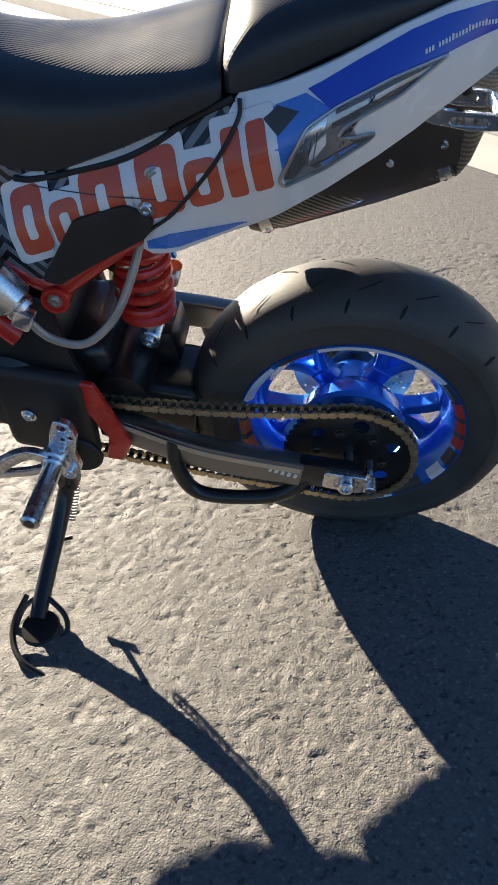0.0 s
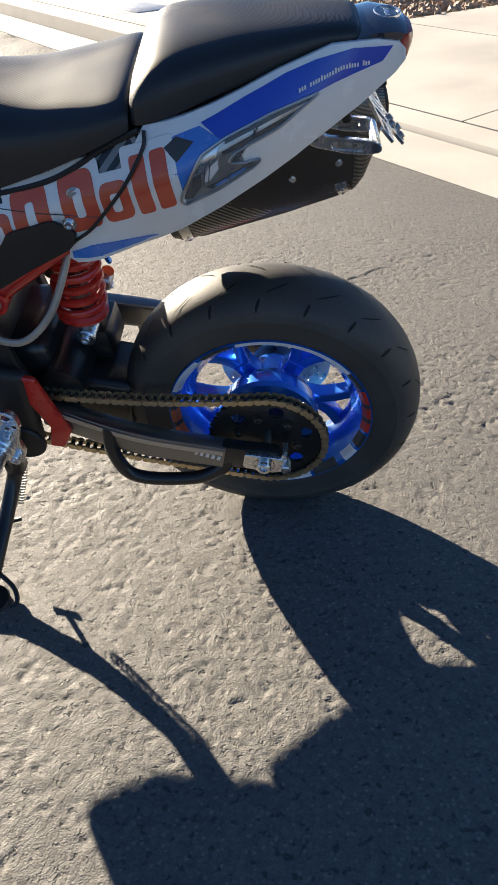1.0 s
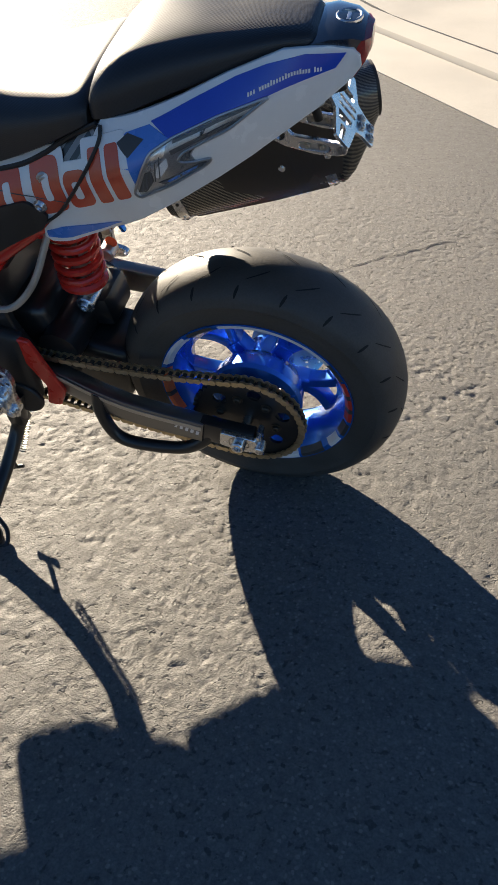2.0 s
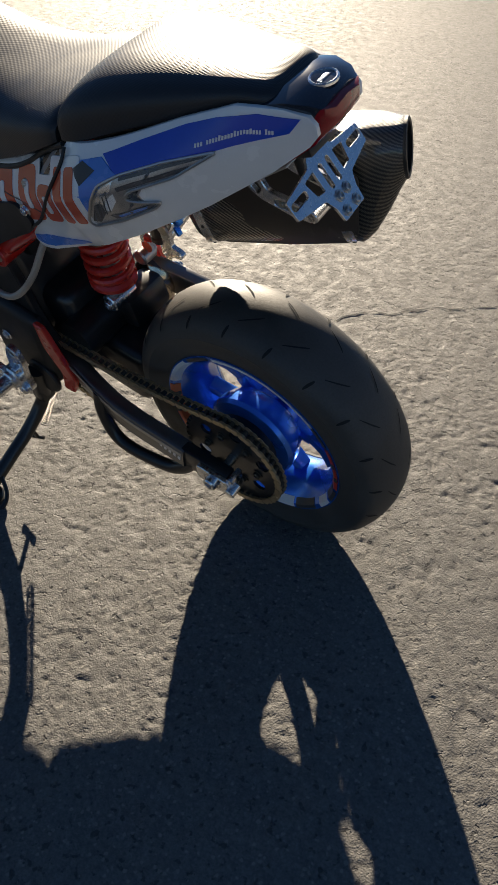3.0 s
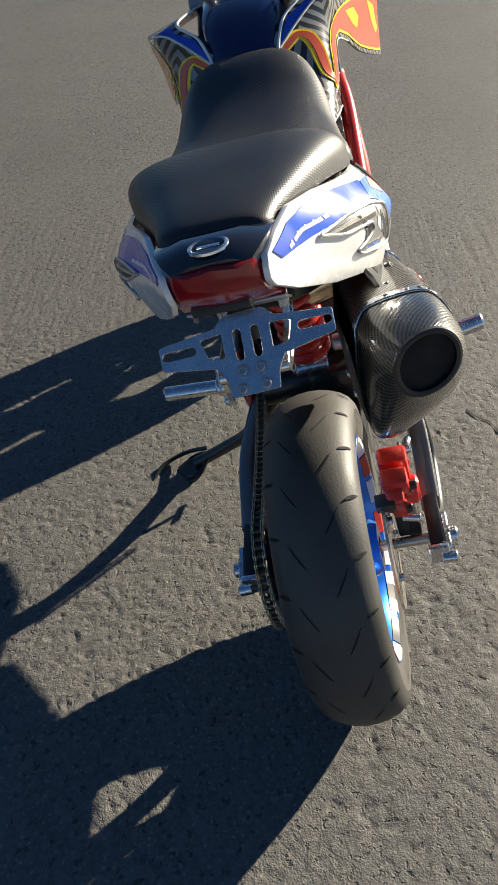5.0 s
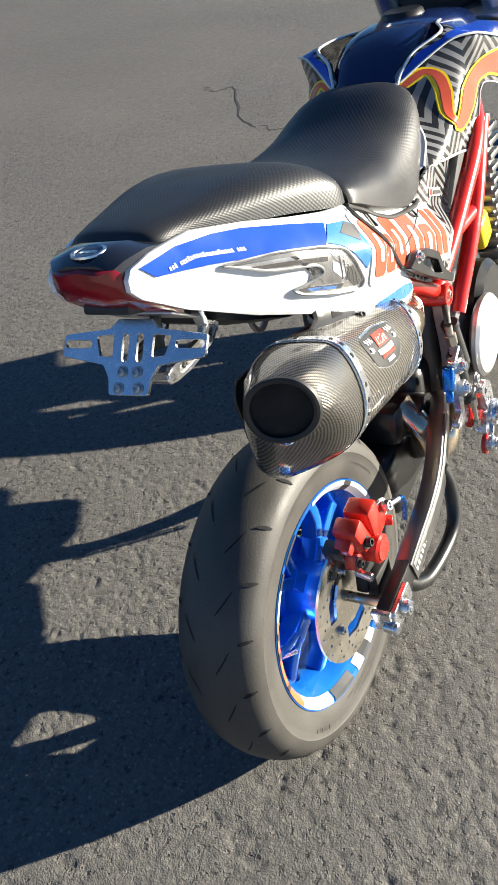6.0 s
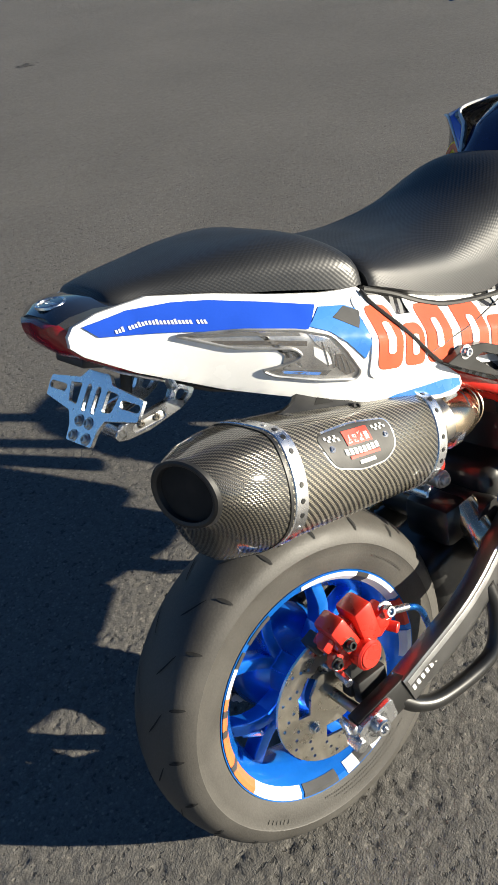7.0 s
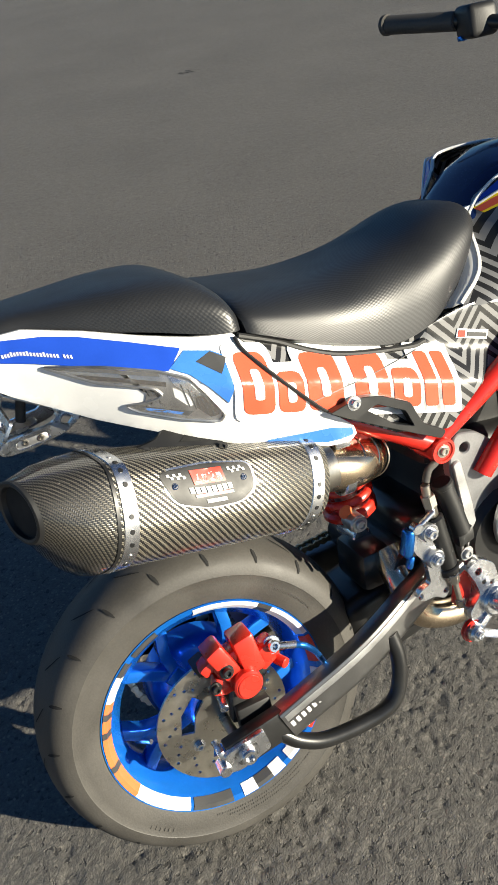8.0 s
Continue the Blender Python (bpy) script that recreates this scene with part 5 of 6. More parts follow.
# letter-sized blocks: (start, width, height, slot or not)
BLOCKS = [(0.000, 0.037, 0.069, 1), (0.042, 0.033, 0.048, 1), (0.080, 0.046, 0.066, 1), (0.142, 0.044, 0.066, 1), (0.191, 0.035, 0.048, 1), (0.232, 0.018, 0.066, 0), (0.256, 0.018, 0.066, 0)]
def along_text(s, h):
    return (-0.106 - 1.03 * s - 0.10 * h, 0.692 - 0.345 * s + h)
for s in (1, -1):
    cover = part("side_cover", sheet(SIDE, side_face, 0.005, 0.012, 0.0012, 0, s), "graphic", bike, "grey striped side cover with red and white film")
    shift = 0.0
    for start, wd, ht, slt in BLOCKS:
        a, b = (start, start + wd) if s > 0 else (0.267 - start - wd, 0.267 - start)
        for grow, m, dz in ((0.0092, "white", 0.0010), (0.0, "letter", 0.0018)):
            q = rounded([along_text(a - grow, -grow), along_text(b + grow, -grow), along_text(b + grow, ht + grow), along_text(a - grow, ht + grow)], 0.011 if slt else 0.005)
            inside = [p for p in q]
            part("film_block", sheet(inside, film_face, 0.0015, 0.006, 0.0, dz + 0.0008, s), m, cover, "plain red block" if m == "letter" else "white block edge")
        if slt:
            c = (a + b) / 2
            q = rounded([along_text(c - 0.0055, ht * 0.26), along_text(c + 0.0055, ht * 0.26), along_text(c + 0.0055, ht * 0.76), along_text(c - 0.0055, ht * 0.76)], 0.0045)
            part("film_slot", sheet(q, film_face, 0.001, 0.009, 0.0, 0.0034, s), "white", cover)
    gap = [(-0.127, 0.772), (-0.130, 0.756), (-0.156, 0.718), (-0.195, 0.671), (-0.212, 0.654), (-0.240, 0.634)]
    part("panel_gap", tube([(x, s * (half(x, z) + 0.0042), z) for x, z in gap], 0.0022, n=6), "plastic", cover, "black panel gap")
    seam = [(-0.192 - 0.0167 * k, 0.674 + 0.0003 * k) for k in range(11)]
    part("film_seam", tube([(x, s * (film_face(x, z) + 0.0026), z) for x, z in seam], 0.0007, n=5), "tape_dark", cover)
    part("cover_trim", tube([(x, s * (film_face(x, z) + 0.0015), z) for x, z in ((-0.133, 0.771), (-0.177, 0.749), (-0.220, 0.723), (-0.268, 0.703), (-0.350, 0.683), (-0.378, 0.682))], 0.0036, n=8), "plastic", cover, "black trim below the seat")
    mark = [(-0.429, 0.681), (-0.476, 0.664), (-0.471, 0.653), (-0.424, 0.670)]
    part("sticker", sheet(mark, side_face, 0.001, 0.01, 0.0, 0.0016, s), "ink", cover, "small white sticker")
    part("sticker_block", sheet([(-0.430, 0.6785), (-0.440, 0.675), (-0.437, 0.667), (-0.427, 0.6705)], side_face, 0.001, 0.01, 0.0, 0.0024, s), "tape_red", cover)
    part("sticker_block", sheet([(-0.443, 0.672), (-0.472, 0.6615), (-0.470, 0.6565), (-0.441, 0.667)], side_face, 0.001, 0.01, 0.0, 0.0024, s), "tape_dark", cover)
    if s < 0:
        part("seat_knob", join(rod((-0.218, -0.128, 0.695), (-0.218, -0.144, 0.695), 0.013, 24), rod((-0.218, -0.144, 0.695), (-0.218, -0.1465, 0.695), 0.0085, 20)), "alloy_dull", cover, "round silver seat lock")
        part("heel_guard", sheet(rounded([(-0.225, 0.652), (-0.255, 0.668), (-0.315, 0.650), (-0.350, 0.600), (-0.370, 0.572), (-0.350, 0.566), (-0.30, 0.596), (-0.24, 0.628)], 0.008), side_face, 0.006, 0.03, 0.001, 0.009, s), "plastic", bike, "black heel guard")
        part("guard_bolt", bolt((-0.233, -0.152, 0.664), (0, -1, 0), 0.006, 0.005), "alloy", bike)
    else:
        # an arched black bracket, open in the middle
        gb = plate(rounded([(-0.206, 0.657), (-0.245, 0.662), (-0.275, 0.655), (-0.315, 0.632), (-0.327, 0.600), (-0.360, 0.577), (-0.352, 0.568), (-0.321, 0.586), (-0.267, 0.618), (-0.235, 0.638)], 0.005), 0.012, 0.0015,
                   [rounded([(-0.256, 0.642), (-0.270, 0.645), (-0.306, 0.624), (-0.315, 0.600), (-0.290, 0.612)], 0.003)])
        for v in gb.verts:
            v.co.y += side_face(v.co.x, 0.62) + 0.012
        guard = part("heel_guard", gb, "black", bike, "black arched heel guard")
        part("guard_bolt", bolt((-0.240, side_face(-0.24, 0.65) + 0.019, 0.658), (0, 1, 0), 0.006, 0.005), "alloy", guard)

# -- red trellis frame
def ftube(name, pts, r, m="red_frame", label=""):
    return part(name, tube(pts, r, n=16), m, frame_thing, label)
frame_bm = tube([(-0.362, -0.13, 0.541), (-0.362, 0.13, 0.541)], 0.016, n=18)
frame_thing = part("trellis_frame", frame_bm, "red_frame", bike, "red steel trellis frame")
for s in (1, -1):
    ftube("frame_tube", [(-0.362, s * 0.128, 0.545), (-0.30, s * 0.126, 0.588), (-0.235, s * 0.115, 0.628), (-0.15, s * 0.095, 0.66)], 0.0132)
    ftube("frame_tube", [(-0.362, s * 0.128, 0.550), (-0.49, s * 0.135, 0.630), (-0.62, s * 0.130, 0.715), (-0.74, s * 0.07, 0.80)], 0.0136)
    ftube("frame_tube", [(-0.43, s * 0.130, 0.475), (-0.53, s * 0.140, 0.60), (-0.645, s * 0.130, 0.715)], 0.0136)
    ftube("frame_tube", [(-0.455, s * 0.133, 0.600), (-0.535, s * 0.138, 0.605)], 0.011)
    ftube("frame_node", [(-0.362, s * 0.105, 0.541), (-0.362, s * 0.146, 0.541)], 0.0178)
    part("node_ring", turned([(0.0125, s * 0.1455), (0.0135, s * 0.1480), (0.0165, s * 0.1480), (0.0175, s * 0.1455)], (-0.362, 0, 0.541), "y", 32), "red", frame_thing)
    part("node_bolt", bolt((-0.362, s * 0.147, 0.541), (0, s, 0), 0.0060, 0.004), "steel", frame_thing)
    part("lug", plate(rounded([(-0.250, 0.618), (-0.205, 0.616), (-0.205, 0.594), (-0.245, 0.584), (-0.285, 0.582), (-0.290, 0.594)], 0.006), 0.006, 0.001, [circle(-0.219, 0.605, 0.005), circle(-0.240, 0.600, 0.005)], at=s * 0.112), "red_frame", frame_thing, "red drilled lug")
    outline = [(-0.383, 0.500), (-0.396, 0.546), (-0.430, 0.538), (-0.470, 0.500), (-0.485, 0.430), (-0.470, 0.350), (-0.451, 0.312), (-0.415, 0.318), (-0.397, 0.360), (-0.393, 0.430)] if s > 0 else [(-0.385, 0.525), (-0.44, 0.545), (-0.50, 0.50), (-0.46, 0.36), (-0.40, 0.315), (-0.355, 0.33), (-0.37, 0.43)]
    openings = [circle(-0.410, 0.520, 0.0075), circle(-0.452, 0.430, 0.0060)] if s > 0 else [circle(-0.43, 0.50, 0.010), circle(-0.44, 0.42, 0.008)]
    side_plate = part("pivot_plate", plate(rounded(outline, 0.012), 0.016, 0.003, openings, at=s * 0.116), "cast" if s > 0 else "black", frame_thing, "cast swingarm pivot plate")
    if s > 0:
        part("plate_rib", join(plate(rounded([(-0.386, 0.505), (-0.399, 0.508), (-0.412, 0.440), (-0.424, 0.380), (-0.440, 0.335), (-0.424, 0.330), (-0.404, 0.368), (-0.396, 0.430)], 0.006), 0.006, 0.0015, at=0.126)), "alloy_dull", side_plate, "bright raised rib")
        part("plate_pocket", plate(rounded([(-0.408, 0.392), (-0.428, 0.388), (-0.442, 0.345), (-0.424, 0.336)], 0.005), 0.003, 0.0008, at=0.1300), "cast", side_plate)
        part("plate_bolt", bolt((-0.444, 0.126, 0.361), (0, 1, 0), 0.008, 0.006), "alloy", side_plate)

tab = plate(rounded([(-0.196, 0.622), (-0.203, 0.598), (-0.212, 0.590), (-0.250, 0.573), (-0.272, 0.572), (-0.276, 0.600), (-0.240, 0.622)], 0.004), 0.007, 0.001,
            [[(cx + 0.0052 * math.cos(2 * math.pi * k / 12), cz + 0.0052 * math.sin(2 * math.pi * k / 12)) for k in range(12)] for cx, cz in ((-0.219, 0.600), (-0.241, 0.589))])
bmesh.ops.translate(tab, vec=(0, 0.111, 0), verts=tab.verts)
part("mount_tab", tab, "red_frame", frame_thing, "red mounting tab with two holes")

# -- shock absorber
shock_top, shock_low = Vector((-0.284, -0.004, 0.560)), Vector((-0.294, -0.004, 0.402))
coil = []
turns, cr = 5.5, 0.034
ax = (shock_low - shock_top).normalized()
e1 = ax.orthogonal().normalized()
e2 = ax.cross(e1)
for k in range(int(turns * 20) + 1):
    a = 2 * math.pi * k / 20
    coil.append(shock_top + ax * (0.015 + 0.115 * k / (turns * 20)) + e1 * cr * math.cos(a) + e2 * cr * math.sin(a))
shock = part("shock_absorber", join(rod(shock_top, shock_low, 0.017), rod(shock_top, shock_top + ax * 0.012, 0.040, 24), rod(shock_low - ax * 0.018, shock_low - ax * 0.002, 0.022, 24)), "alloy_dull", bike, "rear shock absorber with red coil spring and remote reservoir")
part("spring_seat", rod(shock_low - ax * 0.034, shock_low - ax * 0.018, 0.040, 28, 0.005), "red", shock, "red lower spring seat")
part("coil_spring", tube(coil, 0.0068, n=10, curve=False), "red", shock, "red coil spring")
part("shock_eye", join(rod(shock_low + Vector((0, -0.028, -0.012)), shock_low + Vector((0, 0.028, -0.012)), 0.015, 20), bolt(shock_low + Vector((0, -0.028, -0.012)), (0, -1, 0), 0.008, 0.006)), "alloy", shock)
RA, RB = Vector((-0.455, -0.160, 0.628)), Vector((-0.402, -0.167, 0.552))
part("reservoir", join(rod(RA, RB, 0.026, 28, 0.004)), "alloy", shock, "silver shock reservoir")
part("reservoir_band", rod(RA.lerp(RB, 0.45), RA.lerp(RB, 0.58), 0.0272, 28), "black", shock)
part("reservoir_cap", join(rod(RB, RB + (RB - RA).normalized() * 0.012, 0.019, 24), box(RB + Vector((0.010, -0.012, -0.012)), (0.024, 0.020, 0.024), 0.004, (0, 30, 0))), "alloy", shock)
part("reservoir_hose", tube([RB + Vector((0.014, -0.012, -0.016)), (-0.365, -0.178, 0.510), (-0.325, -0.172, 0.500), (-0.285, -0.155, 0.535), (-0.258, -0.12, 0.595), (-0.25, -0.07, 0.62)], 0.0052, n=10), "hose", shock, "braided reservoir hose")

# -- left controls and stand
PEG = Vector((-0.421, -0.199, 0.3085))
peg_l = part("rider_peg", join(rod(PEG, PEG + Vector((0.001, -0.112, 0.009)), 0.0125, 20, 0.003), rod(PEG + Vector((0, 0.013, 0)), PEG + Vector((0, -0.008, 0)), 0.017, 20)), "alloy", bike, "ribbed alloy rider foot peg")
part("peg_bore", rod(PEG + Vector((0.001, -0.1115, 0.009)), PEG + Vector((0.001, -0.1128, 0.009)), 0.007, 14), "black", peg_l)
rear_set = part("rearset", join(plate(rounded([(-0.376, 0.373), (-0.394, 0.384), (-0.410, 0.360), (-0.428, 0.318), (-0.430, 0.286), (-0.408, 0.272), (-0.394, 0.284), (-0.392, 0.315), (-0.376, 0.350)], 0.008), 0.012, 0.002, [circle(-0.390, 0.368, 0.006), circle(-0.385, 0.349, 0.0035), circle(-0.397, 0.346, 0.0035)], at=-0.182),
                                rod((-0.421, -0.176, 0.309), (-0.421, -0.199, 0.309), 0.020, 24, 0.003)), "alloy", bike, "silver rearset bracket")
part("rearset_bolt", bolt((-0.412, -0.190, 0.284), (0, -1, 0), 0.010, 0.008), "alloy", rear_set)
part("rearset_bolt", bolt((-0.403, -0.190, 0.330), (0, -1, 0), 0.006, 0.006), "alloy", rear_set)
part("shift_lever", join(tube([(-0.421, -0.196, 0.312), (-0.446, -0.200, 0.330), (-0.476, -0.207, 0.324), (-0.512, -0.218, 0.306)], 0, n=14, flat=(0.012, 0.018)), tube([(-0.430, -0.196, 0.300), (-0.460, -0.203, 0.296), (-0.490, -0.210, 0.298), (-0.512, -0.218, 0.302)], 0, n=14, flat=(0.010, 0.011)), rod((-0.513, -0.204, 0.304), (-0.513, -0.262, 0.306), 0.0095)), "alloy", rear_set, "forked silver shift lever")
PV, FT = Vector((-0.446, -0.148, 0.216)), Vector((-0.476, -0.328, 0.095))
stand = part("side_stand", join(tube([PV, (-0.456, -0.160, 0.185), (-0.466, -0.204, 0.148), (-0.471, -0.245, 0.128), (-0.475, -0.290, 0.108), FT], 0.0130, n=14), tube([(-0.425, -0.150, 0.285), PV], 0.016, n=14), box(PV, (0.03, 0.03, 0.03), 0.004)), "black", bike, "black side stand with wire-loop foot")
part("stand_foot", tube([FT + Vector((0.012, 0.030, 0.012)), FT + Vector((0.040, 0.010, -0.002)), FT + Vector((0.045, -0.016, -0.012)), FT + Vector((0.010, -0.030, -0.014)), FT + Vector((-0.030, -0.022, -0.013)), FT + Vector((-0.028, 0.014, 0.0)), FT + Vector((0.0, 0.036, 0.016))], 0.0042, n=8), "black", stand, "bent wire foot loop")
part("stand_pad", turned([(0, 0), (0.028, 0), (0.030, -0.004), (0.028, -0.012), (0, -0.012)], tuple(FT + Vector((0.006, -0.010, -0.003))), "z", 24, closed=False), "black", stand)
part("stand_hook", tube([FT + Vector((-0.022, 0.030, 0.016)), FT + Vector((-0.030, -0.012, 0.010)), FT + Vector((-0.020, -0.048, 0.008)), FT + Vector((0.004, -0.076, 0.008)), FT + Vector((0.040, -0.092, 0.004))], 0.0048, n=8), "black", stand, "bent wire kick hook")
part("hook_pad", box(FT + Vector((0.052, -0.096, 0.001)), (0.036, 0.018, 0.006), 0.002, (-14, 0, -25)), "black", stand, "flat kick pad")
part("stand_tab", join(rod((-0.466, -0.198, 0.142), (-0.471, -0.192, 0.110), 0.0042), rod((-0.486, -0.196, 0.108), (-0.455, -0.189, 0.113), 0.0036)), "black", stand, "crossed spring tab")
sp = []
for k in range(121):
    t = k / 120
    c = Vector((-0.438, -0.130, 0.208)).lerp(Vector((-0.452, -0.176, 0.143)), t)
    a = 2 * math.pi * 16 * t
    sp.append(c + Vector((math.cos(a), math.sin(a) * 0.7, -math.sin(a) * 0.5)) * 0.0062)
part("stand_spring", tube(sp, 0.0014, n=5, curve=False), "steel", stand, "steel return spring")

# -- right controls
RP = rounded([(-0.288, 0.442), (-0.300, 0.452), (-0.318, 0.446), (-0.330, 0.408), (-0.340, 0.372), (-0.352, 0.346), (-0.342, 0.334), (-0.326, 0.344), (-0.306, 0.344), (-0.297, 0.353), (-0.304, 0.362), (-0.320, 0.366), (-0.314, 0.398), (-0.296, 0.420)], 0.006)
pr = part("rearset", plate(RP, 0.010, 0.0018, [circle(-0.303, 0.353, 0.004), circle(-0.343, 0.346, 0.004)], at=0.158), "alloy", bike, "silver right rearset with brake lever")
for x, z in ((-0.316, 0.446), (-0.324, 0.403)):
    part("rearset_spacer", rod((x, 0.150, z), (x, 0.172, z), 0.0125, 22, 0.002), "alloy_dull", pr)
    part("rearset_bolt", bolt((x, 0.173, z), (0, 1, 0), 0.0075, 0.006), "alloy", pr)
part("blue_fitting", join(box((-0.288, 0.160, 0.440), (0.014, 0.018, 0.040), 0.005, (0, -12, 0), 3), box((-0.291, 0.158, 0.408), (0.008, 0.012, 0.018), 0.003, (0, -10, 0))), "blue_ano", pr, "blue hose fitting")
part("master_cylinder", join(rod((-0.331, 0.156, 0.460), (-0.350, 0.160, 0.378), 0.0128, 24, 0.003), rod((-0.350, 0.160, 0.380), (-0.353, 0.160, 0.368), 0.015, 24, 0.002)), "black", pr, "black brake master cylinder")
part("reservoir_tube", join(rod((-0.357, 0.145, 0.492), (-0.378, 0.150, 0.412), 0.0125, 24, 0.003), rod((-0.355, 0.145, 0.498), (-0.358, 0.145, 0.489), 0.0142, 24, 0.002), box((-0.383, 0.146, 0.405), (0.026, 0.020, 0.024), 0.005, (0, 14, 0), 2)), "plastic", pr, "black fluid tube")
part("hose_fitting", join(rod((-0.326, 0.155, 0.494), (-0.329, 0.156, 0.476), 0.0095, 6, 0.001), rod((-0.329, 0.156, 0.476), (-0.331, 0.156, 0.460), 0.0078, 6, 0.001), rod((-0.324, 0.155, 0.510), (-0.326, 0.155, 0.492), 0.006, 12)), "steel", pr, "brass-toned hose fitting")
part("hose_end", tube([(-0.326, 0.154, 0.512), (-0.335, 0.150, 0.526), (-0.352, 0.142, 0.528), (-0.372, 0.130, 0.540)], 0.0052, n=10), "rubber", pr, "short black hose")
part("banjo", join(rod((-0.328, 0.164, 0.472), (-0.302, 0.164, 0.458), 0.0042, 12), rod((-0.300, 0.158, 0.458), (-0.300, 0.170, 0.458), 0.008, 18)), "alloy", pr)
part("clevis", join(box((-0.356, 0.166, 0.372), (0.026, 0.014, 0.014), 0.003, (0, 20, 0)), bolt((-0.372, 0.172, 0.392), (0, 1, 0), 0.0065, 0.005)), "alloy_dull", pr)
part("lever_rod", join(rod((-0.350, 0.172, 0.366), (-0.360, 0.172, 0.324), 0.0040, 10), rod((-0.349, 0.172, 0.372), (-0.351, 0.172, 0.358), 0.0075, 6, 0.001), rod((-0.359, 0.172, 0.330), (-0.361, 0.172, 0.318), 0.0065, 6, 0.001)), "steel", pr, "brass-toned push rod")
block = [(-0.362, 0.376), (-0.384, 0.384), (-0.408, 0.368), (-0.420, 0.330), (-0.428, 0.300), (-0.398, 0.286), (-0.372, 0.292), (-0.368, 0.310), (-0.386, 0.330), (-0.378, 0.350)]
part("lever_block", plate(rounded(block, 0.007), 0.018, 0.003, [circle(-0.382, 0.365, 0.0055), circle(-0.391, 0.346, 0.0035), circle(-0.404, 0.341, 0.0035)], at=0.174), "alloy", pr, "machined lever block with three holes")
part("red_link", plate(rounded([(-0.362, 0.362), (-0.390, 0.372), (-0.384, 0.318), (-0.356, 0.312)], 0.010), 0.014, 0.003, at=0.158), "red", pr, "red link behind the lever")
part("rider_peg", join(rod((-0.408, 0.180, 0.314), (-0.412, 0.292, 0.330), 0.0135, 24, 0.003), rod((-0.408, 0.170, 0.313), (-0.408, 0.192, 0.315), 0.021, 24, 0.003)), "alloy", bike, "ribbed alloy rider foot peg")
part("lever_pad", join(rod((-0.373, 0.180, 0.280), (-0.373, 0.196, 0.281), 0.0125, 22, 0.003), bolt((-0.373, 0.197, 0.281), (0, 1, 0), 0.006, 0.005)), "alloy", pr)
part("red_washer", turned([(0.010, 0.176), (0.016, 0.176), (0.0170, 0.179), (0.016, 0.183), (0.010, 0.183)], (-0.373, 0, 0.280), "y", 28), "red", pr, "red washer")
part("brake_lever", tube([(-0.400, 0.182, 0.296), (-0.386, 0.184, 0.286), (-0.373, 0.186, 0.281), (-0.430, 0.205, 0.262), (-0.500, 0.215, 0.262)], 0, n=12, flat=(0.010, 0.012)), "alloy", pr, "silver brake lever")
part("linkage_bolt", join(rod((-0.268, 0.040, 0.440), (-0.268, 0.072, 0.440), 0.013, 22, 0.003), bolt((-0.268, 0.073, 0.440), (0, 1, 0), 0.0075, 0.006)), "alloy_dull", bike, "silver linkage bolt")
part("orange_sticker", turned([(0, 0.0560), (0.010, 0.0560), (0.010, 0.0548), (0, 0.0548)], (-0.258, 0, 0.458), "y", 20, closed=False), "tape_orange", bike, "round orange sticker")

# -- engine block and the dark parts behind the covers
eng = part("engine", join(box((-0.52, 0, 0.42), (0.24, 0.22, 0.20), 0.03, (0, -8, 0), 3), rod((-0.47, -0.14, 0.37), (-0.47, 0.135, 0.37), 0.070, 32, 0.012), rod((-0.58, -0.12, 0.42), (-0.58, 0.14, 0.42), 0.072, 32, 0.012), box((-0.62, 0, 0.50), (0.12, 0.12, 0.13), 0.012, (0, 35, 0))), "black", bike, "black engine cases behind the frame")
part("sprocket_cover", join(box((-0.435, -0.130, 0.345), (0.13, 0.030, 0.16), 0.016, (0, 12, 0), 3), rod((-0.415, -0.14, 0.27), (-0.415, -0.150, 0.27), 0.036, 24)), "plastic", eng, "dark front sprocket cover")
part("cover_bolt", bolt((-0.455, -0.148, 0.35), (0, -1, 0), 0.007, 0.005), "alloy", eng)
part("red_guard", plate(rounded([(-0.345, 0.402), (-0.385, 0.410), (-0.372, 0.345), (-0.360, 0.300), (-0.378, 0.255), (-0.352, 0.252), (-0.330, 0.290), (-0.338, 0.345)], 0.006), 0.010, 0.002, at=-0.135), "red", eng, "red chain guard plate")
part("clutch_cover", join(rod((-0.50, 0.14, 0.40), (-0.50, 0.158, 0.40), 0.066, 32, 0.008)), "alloy_dull", eng)
part("sump", box((-0.53, 0, 0.335), (0.38, 0.17, 0.17), 0.022, (0, 0, 0), 3), "black", eng, "black engine sump")
part("shock_linkage", box((-0.345, 0.0, 0.270), (0.20, 0.12, 0.125), 0.020, (0, 12, 0), 3), "black", eng, "black shock linkage")
part("battery_box", join(box((-0.47, 0, 0.60), (0.20, 0.17, 0.22), 0.012), box((-0.62, 0, 0.60), (0.24, 0.20, 0.26), 0.02)), "plastic", eng, "black air box under the seat")
part("yellow_part", join(box((-0.80, -0.150, 0.40), (0.05, 0.03, 0.10), 0.010, (0, 20, 0), 3), box((-0.83, -0.150, 0.50), (0.08, 0.03, 0.04), 0.010, (0, 10, 0), 3)), "yellow", eng, "yellow fitting on the engine")
part("yellow_part", box((-0.63, 0.110, 0.53), (0.05, 0.03, 0.06), 0.010, (0, 20, 0), 3), "yellow", eng, "yellow fitting on the engine")
# added dark block that keeps the front wheel behind it out of sight
part("filler_block", box((-0.77, 0, 0.42), (0.09, 0.20, 0.22), 0.03, (0, -15, 0), 3), "plastic", bike, "black filler block added ahead of the engine")
